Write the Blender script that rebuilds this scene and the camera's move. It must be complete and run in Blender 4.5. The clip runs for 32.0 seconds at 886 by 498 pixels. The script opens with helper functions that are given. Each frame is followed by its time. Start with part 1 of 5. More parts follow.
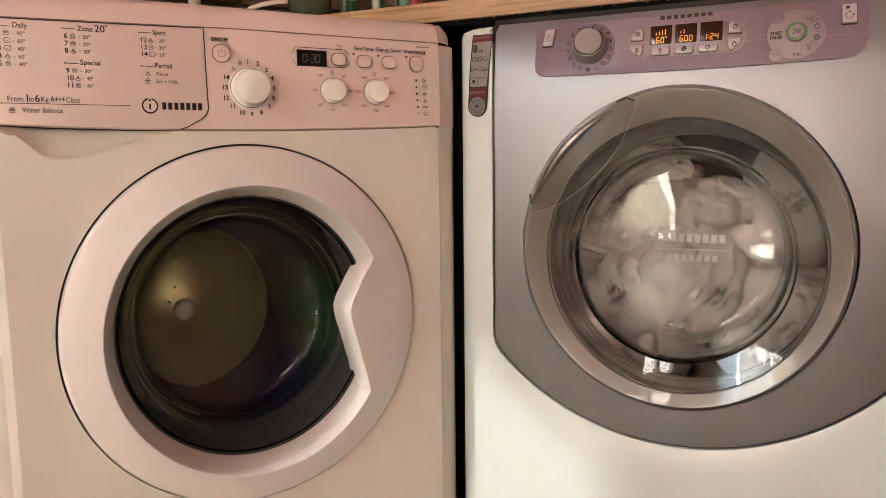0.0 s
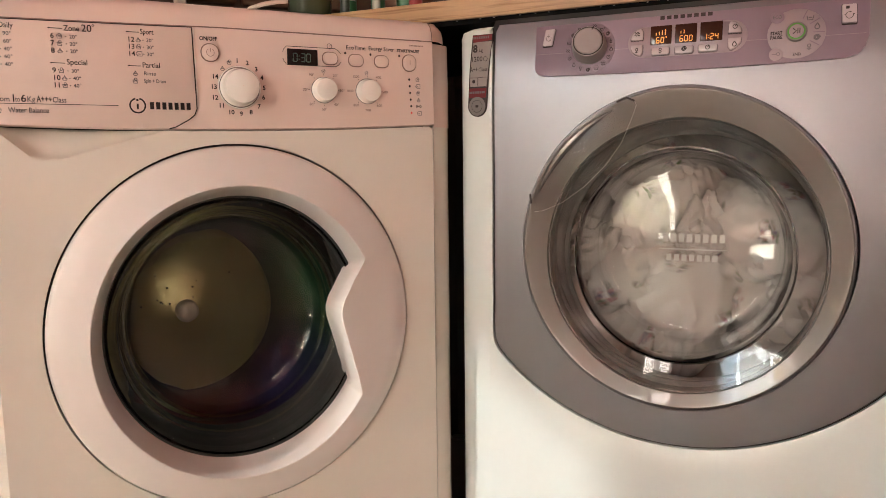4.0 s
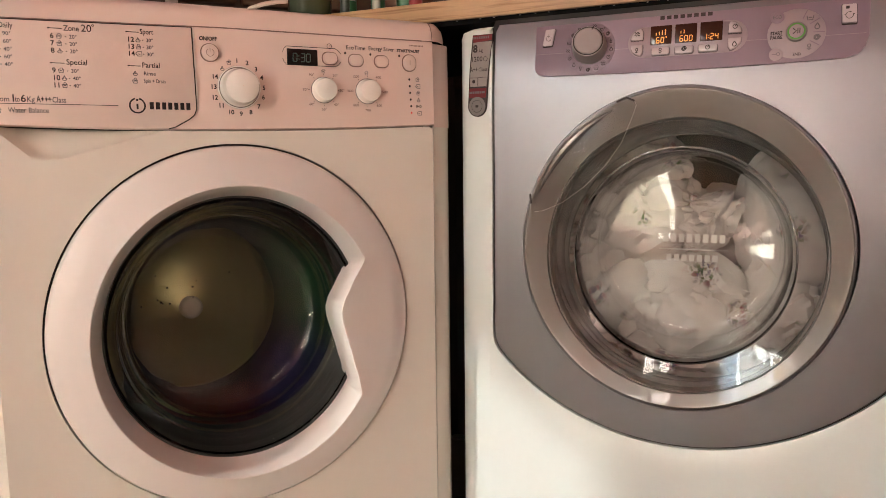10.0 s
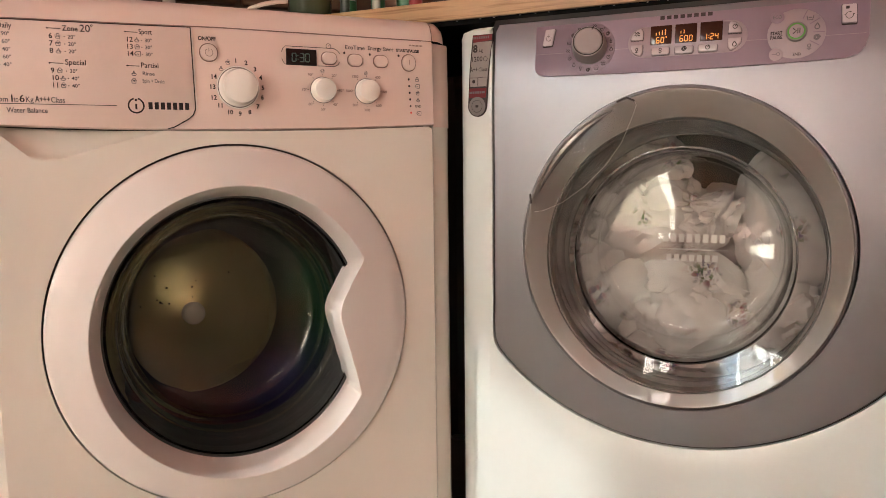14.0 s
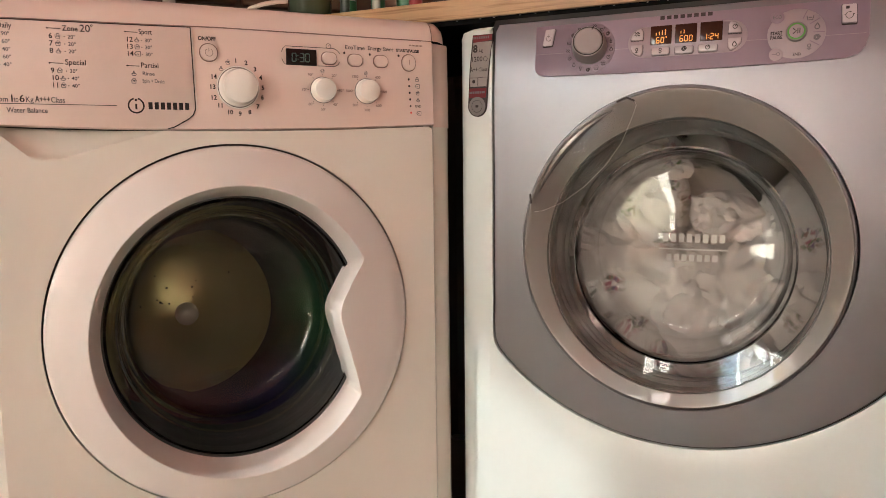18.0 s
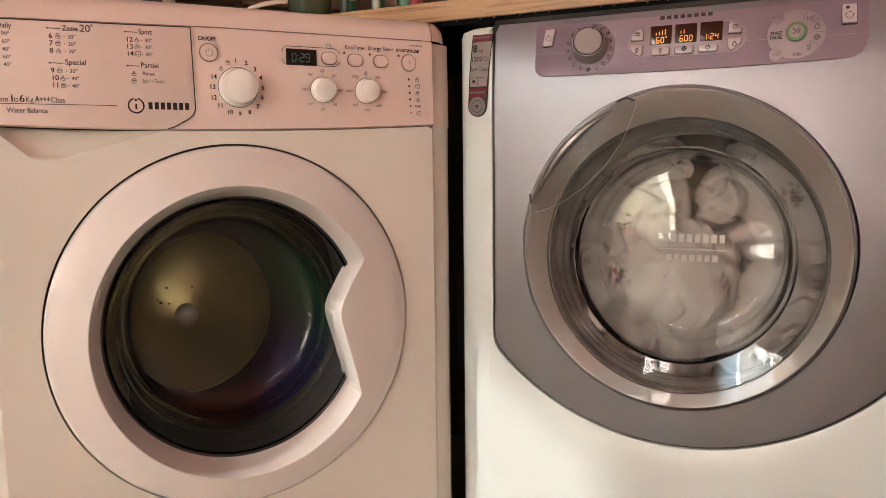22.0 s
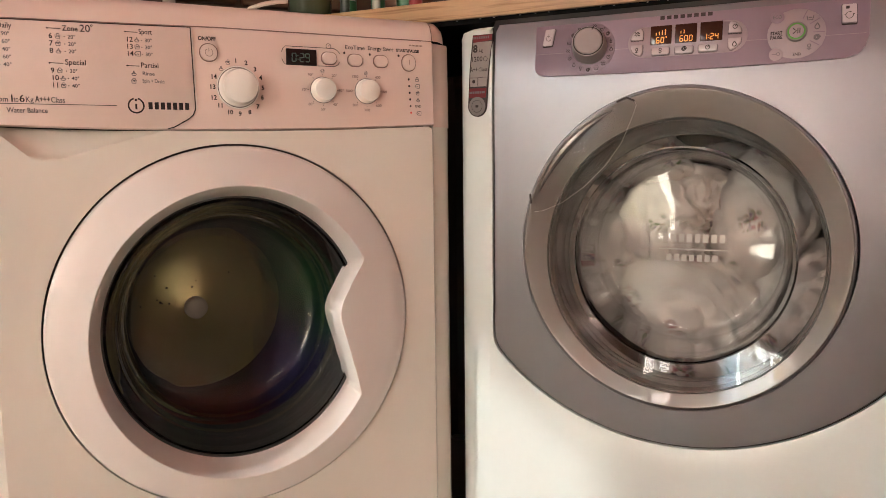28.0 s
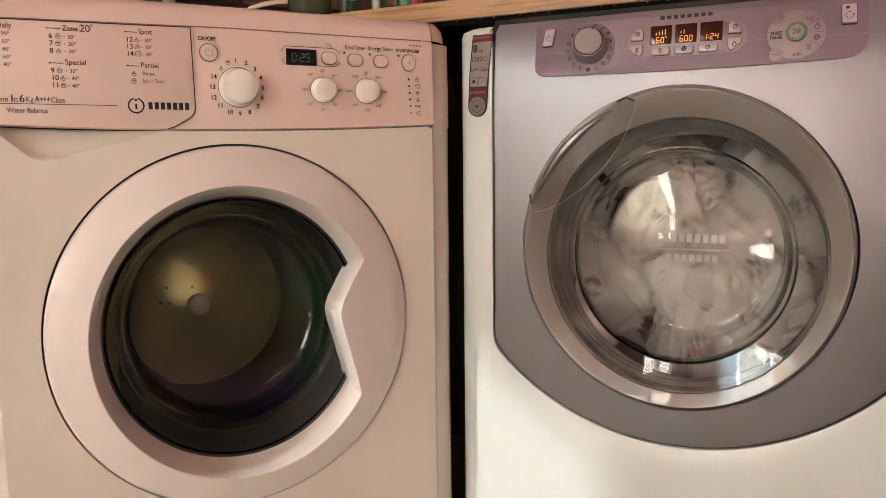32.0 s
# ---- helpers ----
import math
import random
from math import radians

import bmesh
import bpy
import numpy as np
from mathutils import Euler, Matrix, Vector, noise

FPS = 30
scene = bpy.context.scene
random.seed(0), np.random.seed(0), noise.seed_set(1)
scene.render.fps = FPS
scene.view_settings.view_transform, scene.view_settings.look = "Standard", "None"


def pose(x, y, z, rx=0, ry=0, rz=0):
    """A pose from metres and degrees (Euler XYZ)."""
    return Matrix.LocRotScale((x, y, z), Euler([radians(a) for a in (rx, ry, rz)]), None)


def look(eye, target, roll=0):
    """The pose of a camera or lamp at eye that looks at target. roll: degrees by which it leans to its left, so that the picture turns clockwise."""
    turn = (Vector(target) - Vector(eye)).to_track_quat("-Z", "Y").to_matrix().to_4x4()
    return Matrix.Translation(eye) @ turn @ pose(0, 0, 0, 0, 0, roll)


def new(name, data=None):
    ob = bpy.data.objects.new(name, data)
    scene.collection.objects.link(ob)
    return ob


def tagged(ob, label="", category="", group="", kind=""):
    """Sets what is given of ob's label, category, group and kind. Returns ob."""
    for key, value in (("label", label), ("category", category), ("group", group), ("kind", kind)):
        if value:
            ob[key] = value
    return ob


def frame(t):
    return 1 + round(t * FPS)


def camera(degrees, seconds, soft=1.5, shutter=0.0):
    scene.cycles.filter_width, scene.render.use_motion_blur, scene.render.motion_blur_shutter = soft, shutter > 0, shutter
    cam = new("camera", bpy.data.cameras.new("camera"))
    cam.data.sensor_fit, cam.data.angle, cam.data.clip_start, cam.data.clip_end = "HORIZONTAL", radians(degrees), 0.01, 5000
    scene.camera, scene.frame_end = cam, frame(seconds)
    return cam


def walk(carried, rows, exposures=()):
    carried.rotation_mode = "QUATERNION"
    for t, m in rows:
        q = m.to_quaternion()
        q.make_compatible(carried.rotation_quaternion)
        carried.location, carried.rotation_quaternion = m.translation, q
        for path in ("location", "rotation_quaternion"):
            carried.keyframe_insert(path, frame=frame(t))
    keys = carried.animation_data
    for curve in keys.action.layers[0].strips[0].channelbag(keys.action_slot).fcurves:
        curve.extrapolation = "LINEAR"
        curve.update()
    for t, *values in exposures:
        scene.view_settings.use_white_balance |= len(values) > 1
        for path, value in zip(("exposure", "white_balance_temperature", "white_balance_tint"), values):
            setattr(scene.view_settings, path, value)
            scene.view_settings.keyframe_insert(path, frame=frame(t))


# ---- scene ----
SECONDS = 32.0
EYE_HEIGHT = 0.667
cam = camera(62.19, SECONDS, soft=0.85, shutter=0.7)
STAND = pose(0, 0, EYE_HEIGHT, 90 - 6.88, 0, 0) @ pose(0, 0, 0, 0, 0, -0.69)
# the film camera's white balance wanders a little cooler about the middle of the clip
TONES = [(0.0, 6480, 10), (14.3, 6480, 10), (16.2, 5880, 0), (17.0, 5880, 0), (17.5, 6100, 4), (18.0, 6300, 7), (19.0, 6380, 8), (20.2, 6480, 10), (SECONDS, 6480, 10)]
walk(cam, [(0.0, STAND), (SECONDS, STAND)], exposures=[(t, 0.55, kelvin, tint) for t, kelvin, tint in TONES])

# ---------------------------------------------------------------- light
world = bpy.data.worlds.new("sky_world")
scene.world = world
world.use_nodes = True
SUN_DIR = Vector((1.0, 0.60, -0.72))
sky = world.node_tree.nodes.new("ShaderNodeTexSky")
sky.sky_type, sky.sun_disc = "NISHITA", False
sky.sun_elevation = math.asin(-SUN_DIR.normalized().z)
sky.sun_rotation = math.atan2(-SUN_DIR.x, -SUN_DIR.y)
background = world.node_tree.nodes["Background"]
background.inputs[1].default_value = 0.12
world.node_tree.links.new(sky.outputs[0], background.inputs[0])


def lamp(name, kind, m, energy, colour, size=(1, 1), angle=0.5):
    data = bpy.data.lights.new(name, kind)
    data.energy, data.color = energy, colour
    if kind == "SUN":
        data.angle = radians(angle)
    else:
        data.shape, data.size, data.size_y = "RECTANGLE", size[0], size[1]
    ob = new(name, data)
    ob.matrix_basis = m
    return ob


lamp("sun", "SUN", look((0, 0, 4), Vector((0, 0, 4)) + SUN_DIR), 1.6, (0.92, 0.96, 0.90), angle=1.5)
lamp("window_daylight", "AREA", look((-1.62, -2.66, 1.50), (-1.62, 0, 1.50)), 31, (1.0, 0.86, 0.76), (0.76, 1.20))
lamp("door_daylight", "AREA", look((-2.30, -2.22, 0.60), (0, -2.22, 0.60)), 28, (1.0, 0.93, 0.78), (0.52, 1.10))
lamp("garden_daylight", "AREA", look((-2.30, -1.45, 1.42), (0, -1.45, 1.42)), 34, (0.93, 0.98, 0.93), (0.94, 0.90))
# added fill lamp from the east, in an invented window
lamp("east_daylight", "AREA", look((0.75, -2.60, 1.25), (0.75, 0, 1.25)), 7.8, (1.0, 0.80, 0.65), (0.60, 0.70))
lamp("side_daylight", "AREA", look((-2.07, -2.63, 0.5), (-2.07, 0, 0.5)), 8.0, (1.0, 0.92, 0.78), (0.17, 0.8))
# added lamp, only for the two bright bands mirrored in the door bowl
lamp("foot_daylight", "AREA", look((-1.40, -2.60, 0.12), (-1.40, 0, 0.12)), 2.0, (1.0, 0.93, 0.78), (0.30, 0.17))
# added lamp that brightens the right of the silver panel through a curtain
lamp("curtained_daylight", "AREA", look((-1.02, -2.66, 0.84), (-1.02, 0, 0.84)), 26, (1.0, 0.94, 0.86), (0.70, 0.44))


# ---------------------------------------------------------------- materials
def ramp(nodes, stops):
    node = nodes.new("ShaderNodeValToRGB")
    els = node.color_ramp.elements
    while len(els) < len(stops):
        els.new(0.5)
    for e, (p, c) in zip(els, stops):
        e.position, e.color = p, (*c, 1)
    return node


def material(name, colour, rough=0.5, metal=0.0, vary=0.06, scale=8.0, bump=0.0, grain=120.0, coat=0.0, coat_rough=0.08, alpha=1.0, glow=None, stretch=None):
    """A surface with a broad and a fine variation of colour and gloss, and a fine relief."""
    m = bpy.data.materials.new(name)
    m.use_nodes = True
    nodes, links = m.node_tree.nodes, m.node_tree.links
    shader = nodes["Principled BSDF"]
    shader.inputs["Metallic"].default_value = metal
    shader.inputs["Coat Weight"].default_value = coat
    shader.inputs["Coat Roughness"].default_value = coat_rough
    shader.inputs["Alpha"].default_value = alpha
    coords = nodes.new("ShaderNodeTexCoord")
    source = coords.outputs["Object"]
    if stretch:
        mapping = nodes.new("ShaderNodeMapping")
        mapping.inputs["Scale"].default_value = stretch
        links.new(source, mapping.inputs[0])
        source = mapping.outputs[0]
    broad, fine = nodes.new("ShaderNodeTexNoise"), nodes.new("ShaderNodeTexNoise")
    for n, s in ((broad, scale), (fine, grain)):
        n.inputs["Scale"].default_value, n.inputs["Detail"].default_value = s, 4.0
        links.new(source, n.inputs["Vector"])
    mix = nodes.new("ShaderNodeMath")
    mix.operation = "MULTIPLY_ADD"
    mix.inputs[1].default_value = 0.35
    links.new(fine.outputs["Fac"], mix.inputs[0])
    links.new(broad.outputs["Fac"], mix.inputs[2])
    lo = [c * (1 - vary) for c in colour]
    hi = [min(1, c * (1 + vary)) for c in colour]
    tone = ramp(nodes, [(0.42, lo), (0.92, hi)])
    links.new(mix.outputs[0], tone.inputs[0])
    links.new(tone.outputs[0], shader.inputs["Base Color"])
    gloss = nodes.new("ShaderNodeMapRange")
    gloss.inputs["To Min"].default_value, gloss.inputs["To Max"].default_value = rough * 0.85, min(1, rough * 1.18)
    links.new(broad.outputs["Fac"], gloss.inputs["Value"])
    links.new(gloss.outputs[0], shader.inputs["Roughness"])
    if bump:
        relief = nodes.new("ShaderNodeBump")
        relief.inputs["Strength"].default_value, relief.inputs["Distance"].default_value = bump, 0.002
        links.new(fine.outputs["Fac"], relief.inputs["Height"])
        links.new(relief.outputs[0], shader.inputs["Normal"])
    if glow:
        shader.inputs["Emission Color"].default_value = (*glow[:3], 1)
        shader.inputs["Emission Strength"].default_value = glow[3]
    return m


def glass_material(name, colour, rough=0.0, ior=1.45):
    m = bpy.data.materials.new(name)
    m.use_nodes = True
    shader = m.node_tree.nodes["Principled BSDF"]
    shader.inputs["Base Color"].default_value = (*colour, 1)
    shader.inputs["Roughness"].default_value = rough
    shader.inputs["IOR"].default_value = ior
    shader.inputs["Transmission Weight"].default_value = 1.0
    return m


def wood_material(name, light, dark, along=0):
    m = bpy.data.materials.new(name)
    m.use_nodes = True
    nodes, links = m.node_tree.nodes, m.node_tree.links
    coords, mapping = nodes.new("ShaderNodeTexCoord"), nodes.new("ShaderNodeMapping")
    mapping.inputs["Scale"].default_value = (2.5, 45, 60) if along == 0 else (45, 2.5, 60)
    links.new(coords.outputs["Object"], mapping.inputs[0])
    n = nodes.new("ShaderNodeTexNoise")
    n.inputs["Scale"].default_value, n.inputs["Detail"].default_value, n.inputs["Distortion"].default_value = 3.0, 6.0, 0.6
    links.new(mapping.outputs[0], n.inputs["Vector"])
    tone = ramp(nodes, [(0.3, dark), (0.5, light), (0.72, [c * 0.85 for c in light])])
    links.new(n.outputs["Fac"], tone.inputs[0])
    shader = nodes["Principled BSDF"]
    links.new(tone.outputs[0], shader.inputs["Base Color"])
    shader.inputs["Roughness"].default_value = 0.45
    relief = nodes.new("ShaderNodeBump")
    relief.inputs["Strength"].default_value, relief.inputs["Distance"].default_value = 0.15, 0.001
    links.new(n.outputs["Fac"], relief.inputs["Height"])
    links.new(relief.outputs[0], shader.inputs["Normal"])
    return m


def sprigged_cloth(name, colour, spots, density=11.0):
    """White cotton with a sparse print of small sprigs: leaves, stalks and a blossom."""
    m = material(name, colour, 0.9, vary=0.06, scale=14, bump=0.25, grain=500)
    nodes, links = m.node_tree.nodes, m.node_tree.links
    shader = nodes["Principled BSDF"]
    base = shader.inputs["Base Color"].links[0].from_socket
    coords = nodes.new("ShaderNodeTexCoord")

    def warped(scale, amount):
        wobble, shift = nodes.new("ShaderNodeTexNoise"), nodes.new("ShaderNodeVectorMath")
        wobble.inputs["Scale"].default_value, wobble.inputs["Detail"].default_value = scale, 3.0
        shift.operation = "MULTIPLY_ADD"
        shift.inputs[1].default_value = (amount,) * 3
        links.new(coords.outputs["Object"], wobble.inputs["Vector"])
        links.new(wobble.outputs["Color"], shift.inputs[0])
        links.new(coords.outputs["Object"], shift.inputs[2])
        return shift.outputs[0]

    def span(value, lo, hi):
        node = nodes.new("ShaderNodeMapRange")
        node.inputs["From Min"].default_value, node.inputs["From Max"].default_value = lo, hi
        links.new(value, node.inputs["Value"])
        return node.outputs[0]

    def times(a, b):
        node = nodes.new("ShaderNodeMath")
        node.operation = "MULTIPLY"
        links.new(a, node.inputs[0])
        links.new(b, node.inputs[1])
        return node.outputs[0]

    cells = nodes.new("ShaderNodeTexVoronoi")
    cells.inputs["Scale"].default_value = density
    links.new(warped(60, 0.035), cells.inputs["Vector"])
    # leaves: thin bent cells; stalks: the ridges between them
    leaves = nodes.new("ShaderNodeTexVoronoi")
    leaves.inputs["Scale"].default_value = 190
    squeeze = nodes.new("ShaderNodeMapping")
    squeeze.inputs["Scale"].default_value = (1.0, 0.45, 0.6)
    squeeze.inputs["Rotation"].default_value = (0.4, 0.9, 0.3)
    links.new(warped(90, 0.02), squeeze.inputs[0])
    links.new(squeeze.outputs[0], leaves.inputs["Vector"])
    sprig = times(span(cells.outputs["Distance"], 0.34, 0.16), span(leaves.outputs["Distance"], 0.66, 0.42))
    hue = ramp(nodes, [(0.25, spots[0]), (0.5, spots[1]), (0.75, spots[2])])
    links.new(leaves.outputs["Color"], hue.inputs[0])
    blend = nodes.new("ShaderNodeMixRGB")
    links.new(sprig, blend.inputs[0])
    links.new(base, blend.inputs[1])
    links.new(hue.outputs[0], blend.inputs[2])
    links.new(blend.outputs[0], shader.inputs["Base Color"])
    return m


def sheer_material(name, colour, prints=None):
    """Thin curtain cloth that lets about half of the daylight through."""
    m = material(name, colour, 0.9, vary=0.10, scale=16, bump=0.1)
    nodes, links = m.node_tree.nodes, m.node_tree.links
    shader = nodes["Principled BSDF"]
    base = shader.inputs["Base Color"].links[0].from_socket
    if prints:
        coords, cells = nodes.new("ShaderNodeTexCoord"), nodes.new("ShaderNodeTexVoronoi")
        cells.inputs["Scale"].default_value = 13.0
        links.new(coords.outputs["Object"], cells.inputs["Vector"])
        mask = ramp(nodes, [(0.14, (1, 1, 1)), (0.24, (0, 0, 0))])
        links.new(cells.outputs["Distance"], mask.inputs[0])
        blend = nodes.new("ShaderNodeMixRGB")
        links.new(mask.outputs[0], blend.inputs[0])
        links.new(base, blend.inputs[1])
        blend.inputs[2].default_value = (*prints, 1)
        base = blend.outputs[0]
        links.new(base, shader.inputs["Base Color"])
    through_cloth, mix = nodes.new("ShaderNodeBsdfTranslucent"), nodes.new("ShaderNodeMixShader")
    links.new(base, through_cloth.inputs[0])
    mix.inputs[0].default_value = 0.85
    links.new(shader.outputs[0], mix.inputs[1])
    links.new(through_cloth.outputs[0], mix.inputs[2])
    links.new(mix.outputs[0], nodes["Material Output"].inputs[0])
    return m


ENAMEL = material("white_enamel", (0.78, 0.745, 0.675), 0.30, vary=0.015, scale=5, coat=0.4)
COOL_ENAMEL = material("cool_white_enamel", (0.675, 0.735, 0.725), 0.30, vary=0.03, scale=7, coat=0.5)
FASCIA = material("white_plastic", (0.80, 0.650, 0.590), 0.38, vary=0.015, scale=6)
KNOB = material("glossy_white_plastic", (0.90, 0.87, 0.82), 0.13, vary=0.02, coat=0.3)
RING = material("satin_white_plastic", (0.78, 0.73, 0.70), 0.38, vary=0.015, scale=6, coat=0.35, coat_rough=0.12)
SOFT_SEAM = material("brown_seam", (0.27, 0.17, 0.145), 0.6)
SOFT_INK = material("soft_brown_print", (0.30, 0.19, 0.17), 0.6)
SEAM = material("dark_seam", (0.02, 0.018, 0.016), 0.7)
INK = material("dark_brown_print", (0.025, 0.015, 0.014), 0.7)
GREY_INK = material("grey_print", (0.12, 0.10, 0.11), 0.6)
WHITE_INK = material("white_print", (0.82, 0.80, 0.77), 0.6)
PALE_INK = material("pale_print", (0.55, 0.53, 0.50), 0.6)
RED_INK = material("red_print", (0.13, 0.006, 0.010), 0.75)
SCREEN = material("black_display", (0.012, 0.010, 0.010), 0.12)
LCD = material("dim_display_segments", (0.06, 0.10, 0.08), 0.5, glow=(0.2, 0.32, 0.24, 0.02))
AMBER = material("amber_display_segments", (0.9, 0.35, 0.06), 0.5, glow=(1.0, 0.36, 0.06, 0.36))
AMBER_PANE = material("brown_display_window", (0.05, 0.016, 0.01), 0.2)
GREEN_GLOW = material("green_button_ring", (0.07, 0.22, 0.04), 0.4, glow=(0.30, 0.9, 0.08, 0.02))
RED_LED = material("red_indicator", (0.6, 0.05, 0.04), 0.4, glow=(1.0, 0.1, 0.05, 0.3))
RUBBER = material("dark_rubber_gasket", (0.05, 0.049, 0.047), 0.5, vary=0.25, scale=30, bump=0.2, grain=300)
# brushed steel coloured much darker, to hold the shade inside the drum
STEEL = material("brushed_shade_steel", (0.07, 0.066, 0.058), 0.36, metal=1.0, vary=0.12, scale=20, bump=0.05, grain=300)
DRUM_BACK = material("brushed_drum_back", (0.56, 0.48, 0.23), 0.34, metal=0.6, vary=0.25, scale=14)
turned_grain = DRUM_BACK.node_tree.nodes.new("ShaderNodeTangent")
turned_grain.direction_type, turned_grain.axis = "RADIAL", "Y"
DRUM_BACK.node_tree.links.new(turned_grain.outputs[0], DRUM_BACK.node_tree.nodes["Principled BSDF"].inputs["Tangent"])
DRUM_BACK.node_tree.nodes["Principled BSDF"].inputs["Anisotropic"].default_value = 0.8
HUB = material("cream_drum_hub", (0.80, 0.72, 0.58), 0.35, vary=0.05)
GREY_RUBBER = material("grey_rubber_gasket", (0.10, 0.098, 0.094), 0.5, vary=0.45, scale=30, bump=0.5, grain=260)
# near-black copy of the drum steel: the inside's shade is put into the colour
SHADED_STEEL = material("shaded_drum_steel", (0.03, 0.028, 0.026), 0.4, metal=1.0, vary=0.2, scale=20)
SILVER = material("silver_lacquer", (0.175, 0.167, 0.177), 0.32, metal=0.95, vary=0.02, scale=6)
STRIP = material("lavender_plastic", (0.21, 0.150, 0.190), 0.45, metal=0.2, vary=0.03, scale=6)
PALE = material("pale_lavender_plastic", (0.29, 0.225, 0.245), 0.4, metal=0.1, vary=0.03)
KEY = material("pale_silver_key", (0.43, 0.36, 0.37), 0.35, metal=0.1, vary=0.03)
DIAL_FACE = material("pale_dial_plastic", (0.36, 0.325, 0.325), 0.3, vary=0.03, coat=0.3)
DIAL_METAL = material("dial_metal", (0.42, 0.38, 0.37), 0.3, metal=0.6, vary=0.03)
FAINT = material("faint_lavender_plastic", (0.22, 0.165, 0.205), 0.4, metal=0.1, vary=0.03)
BEZEL = material("satin_metal_bezel", (0.185, 0.168, 0.155), 0.34, metal=0.3, vary=0.04, scale=10, coat=1.0, coat_rough=0.015)
CHROME = material("polished_chrome", (0.7, 0.68, 0.68), 0.12, metal=1.0, vary=0.03)
GLASS = glass_material("door_glass", (0.93, 0.95, 0.94))
SMOKED = glass_material("smoked_door_glass", (0.86, 0.85, 0.83))
CLEAR = glass_material("clear_plastic_grip", (0.95, 0.94, 0.93), 0.12, 1.22)
PANE_GLASS = glass_material("window_glass", (1, 1, 1))
OAK = wood_material("oak_worktop", (0.52, 0.33, 0.17), (0.27, 0.15, 0.07))
DARK_OAK = wood_material("stained_boards", (0.17, 0.085, 0.05), (0.09, 0.045, 0.03), 1)
# deep shade below the worktop as a black colour, with hardly any gloss
SHADE_BLACK = material("under_worktop_shade", (0.005, 0.005, 0.005), 0.85, bump=0.2)
SHADE_BLACK.node_tree.nodes["Principled BSDF"].inputs["Specular IOR Level"].default_value = 0.12
WALL = material("pink_plaster", (0.61, 0.41, 0.365), 0.85, vary=0.06, scale=3, bump=0.15, grain=160)
CEILING = material("ceiling_plaster", (0.70, 0.32, 0.265), 0.9, vary=0.04, scale=3, bump=0.1)
TILE = material("cream_floor_tile", (0.37, 0.32, 0.24), 0.35, vary=0.1, scale=4, bump=0.06, grain=90)
GROUT = material("floor_grout", (0.12, 0.09, 0.07), 0.9, vary=0.15)
FRAME_PAINT = material("white_window_paint", (0.75, 0.73, 0.70), 0.4, vary=0.03)
LAWN = material("lawn", (0.07, 0.12, 0.04), 0.9, vary=0.4, scale=6, bump=0.5)
HOSE = material("pale_hose_plastic", (0.66, 0.58, 0.50), 0.45, vary=0.06)
BRICKWORK = material("brown_brick", (0.11, 0.06, 0.035), 0.85, vary=0.3, scale=14, bump=0.5, grain=180)
COTTON = sprigged_cloth("sprigged_white_cotton", (0.57, 0.53, 0.505), ((0.15, 0.11, 0.17), (0.10, 0.15, 0.06), (0.34, 0.13, 0.16)), 13.0)


# ---------------------------------------------------------------- mesh helpers
def part(name, bm, mat, parent=None, label="", smooth=True):
    """Links a bmesh as one mesh object under a thing or a part."""
    mesh = bpy.data.meshes.new(name)
    bmesh.ops.recalc_face_normals(bm, faces=bm.faces)
    bm.to_mesh(mesh)
    bm.free()
    mesh.materials.append(mat)
    if smooth:
        mesh.shade_smooth()
        mesh.set_sharp_from_angle(angle=radians(38))
    ob = new(name, mesh)
    if parent:
        ob.parent = parent
    if label:
        ob["label"] = label
    return ob


def thing(name, label, category, m=None, group="", kind=""):
    ob = new(name)
    ob.empty_display_size = 0.05
    if m is not None:
        ob.matrix_basis = m
    return tagged(ob, label, category, group, kind)


def box(x0, x1, y0, y1, z0, z1, bevel=0.0, segments=2, bm=None):
    bm = bm or bmesh.new()
    v = [bm.verts.new((x, y, z)) for x in (x0, x1) for y in (y0, y1) for z in (z0, z1)]
    faces = [bm.faces.new([v[i] for i in q]) for q in ((0, 1, 3, 2), (4, 6, 7, 5), (0, 4, 5, 1), (2, 3, 7, 6), (0, 2, 6, 4), (1, 5, 7, 3))]
    if bevel:
        edges = {e for f in faces for e in f.edges}
        bmesh.ops.bevel(bm, geom=list(edges), offset=bevel, segments=segments, affect="EDGES", profile=0.5)
    return bm


def skin(rows, closed=True, caps=(False, False)):
    """A surface over rows of points, each row a loop (or an open line)."""
    bm = bmesh.new()
    grid = [[bm.verts.new(p) for p in row] for row in rows]
    n = len(rows[0])
    for a, b in zip(grid, grid[1:]):
        for i in range(n if closed else n - 1):
            j = (i + 1) % n
            bm.faces.new((a[i], a[j], b[j], b[i]))
    if caps[0]:
        bm.faces.new(grid[0])
    if caps[1]:
        bm.faces.new(grid[-1])
    return bm


def ring_row(r, d, cu, cz, n=96):
    return [(cu + r * math.cos(2 * math.pi * i / n), d, cz + r * math.sin(2 * math.pi * i / n)) for i in range(n)]


def lathe(profile, cu, cz, n=96, caps=(False, False)):
    """Turns (radius, depth) pairs about an axis that runs into the machine."""
    return skin([ring_row(r, d, cu, cz, n) for r, d in profile], True, caps)


def rounded_outline(w, h, r, n=6, cu=0.0, cz=0.0, skew=0.0):
    pts = []
    for sx, sz, a0 in ((1, 1, 0), (-1, 1, 90), (-1, -1, 180), (1, -1, 270)):
        for k in range(n + 1):
            a = radians(a0 + 90 * k / n)
            z = sz * (h / 2 - r) + r * math.sin(a)
            pts.append((cu + sx * (w / 2 - r) + r * math.cos(a) + skew * z, cz + z))
    return pts


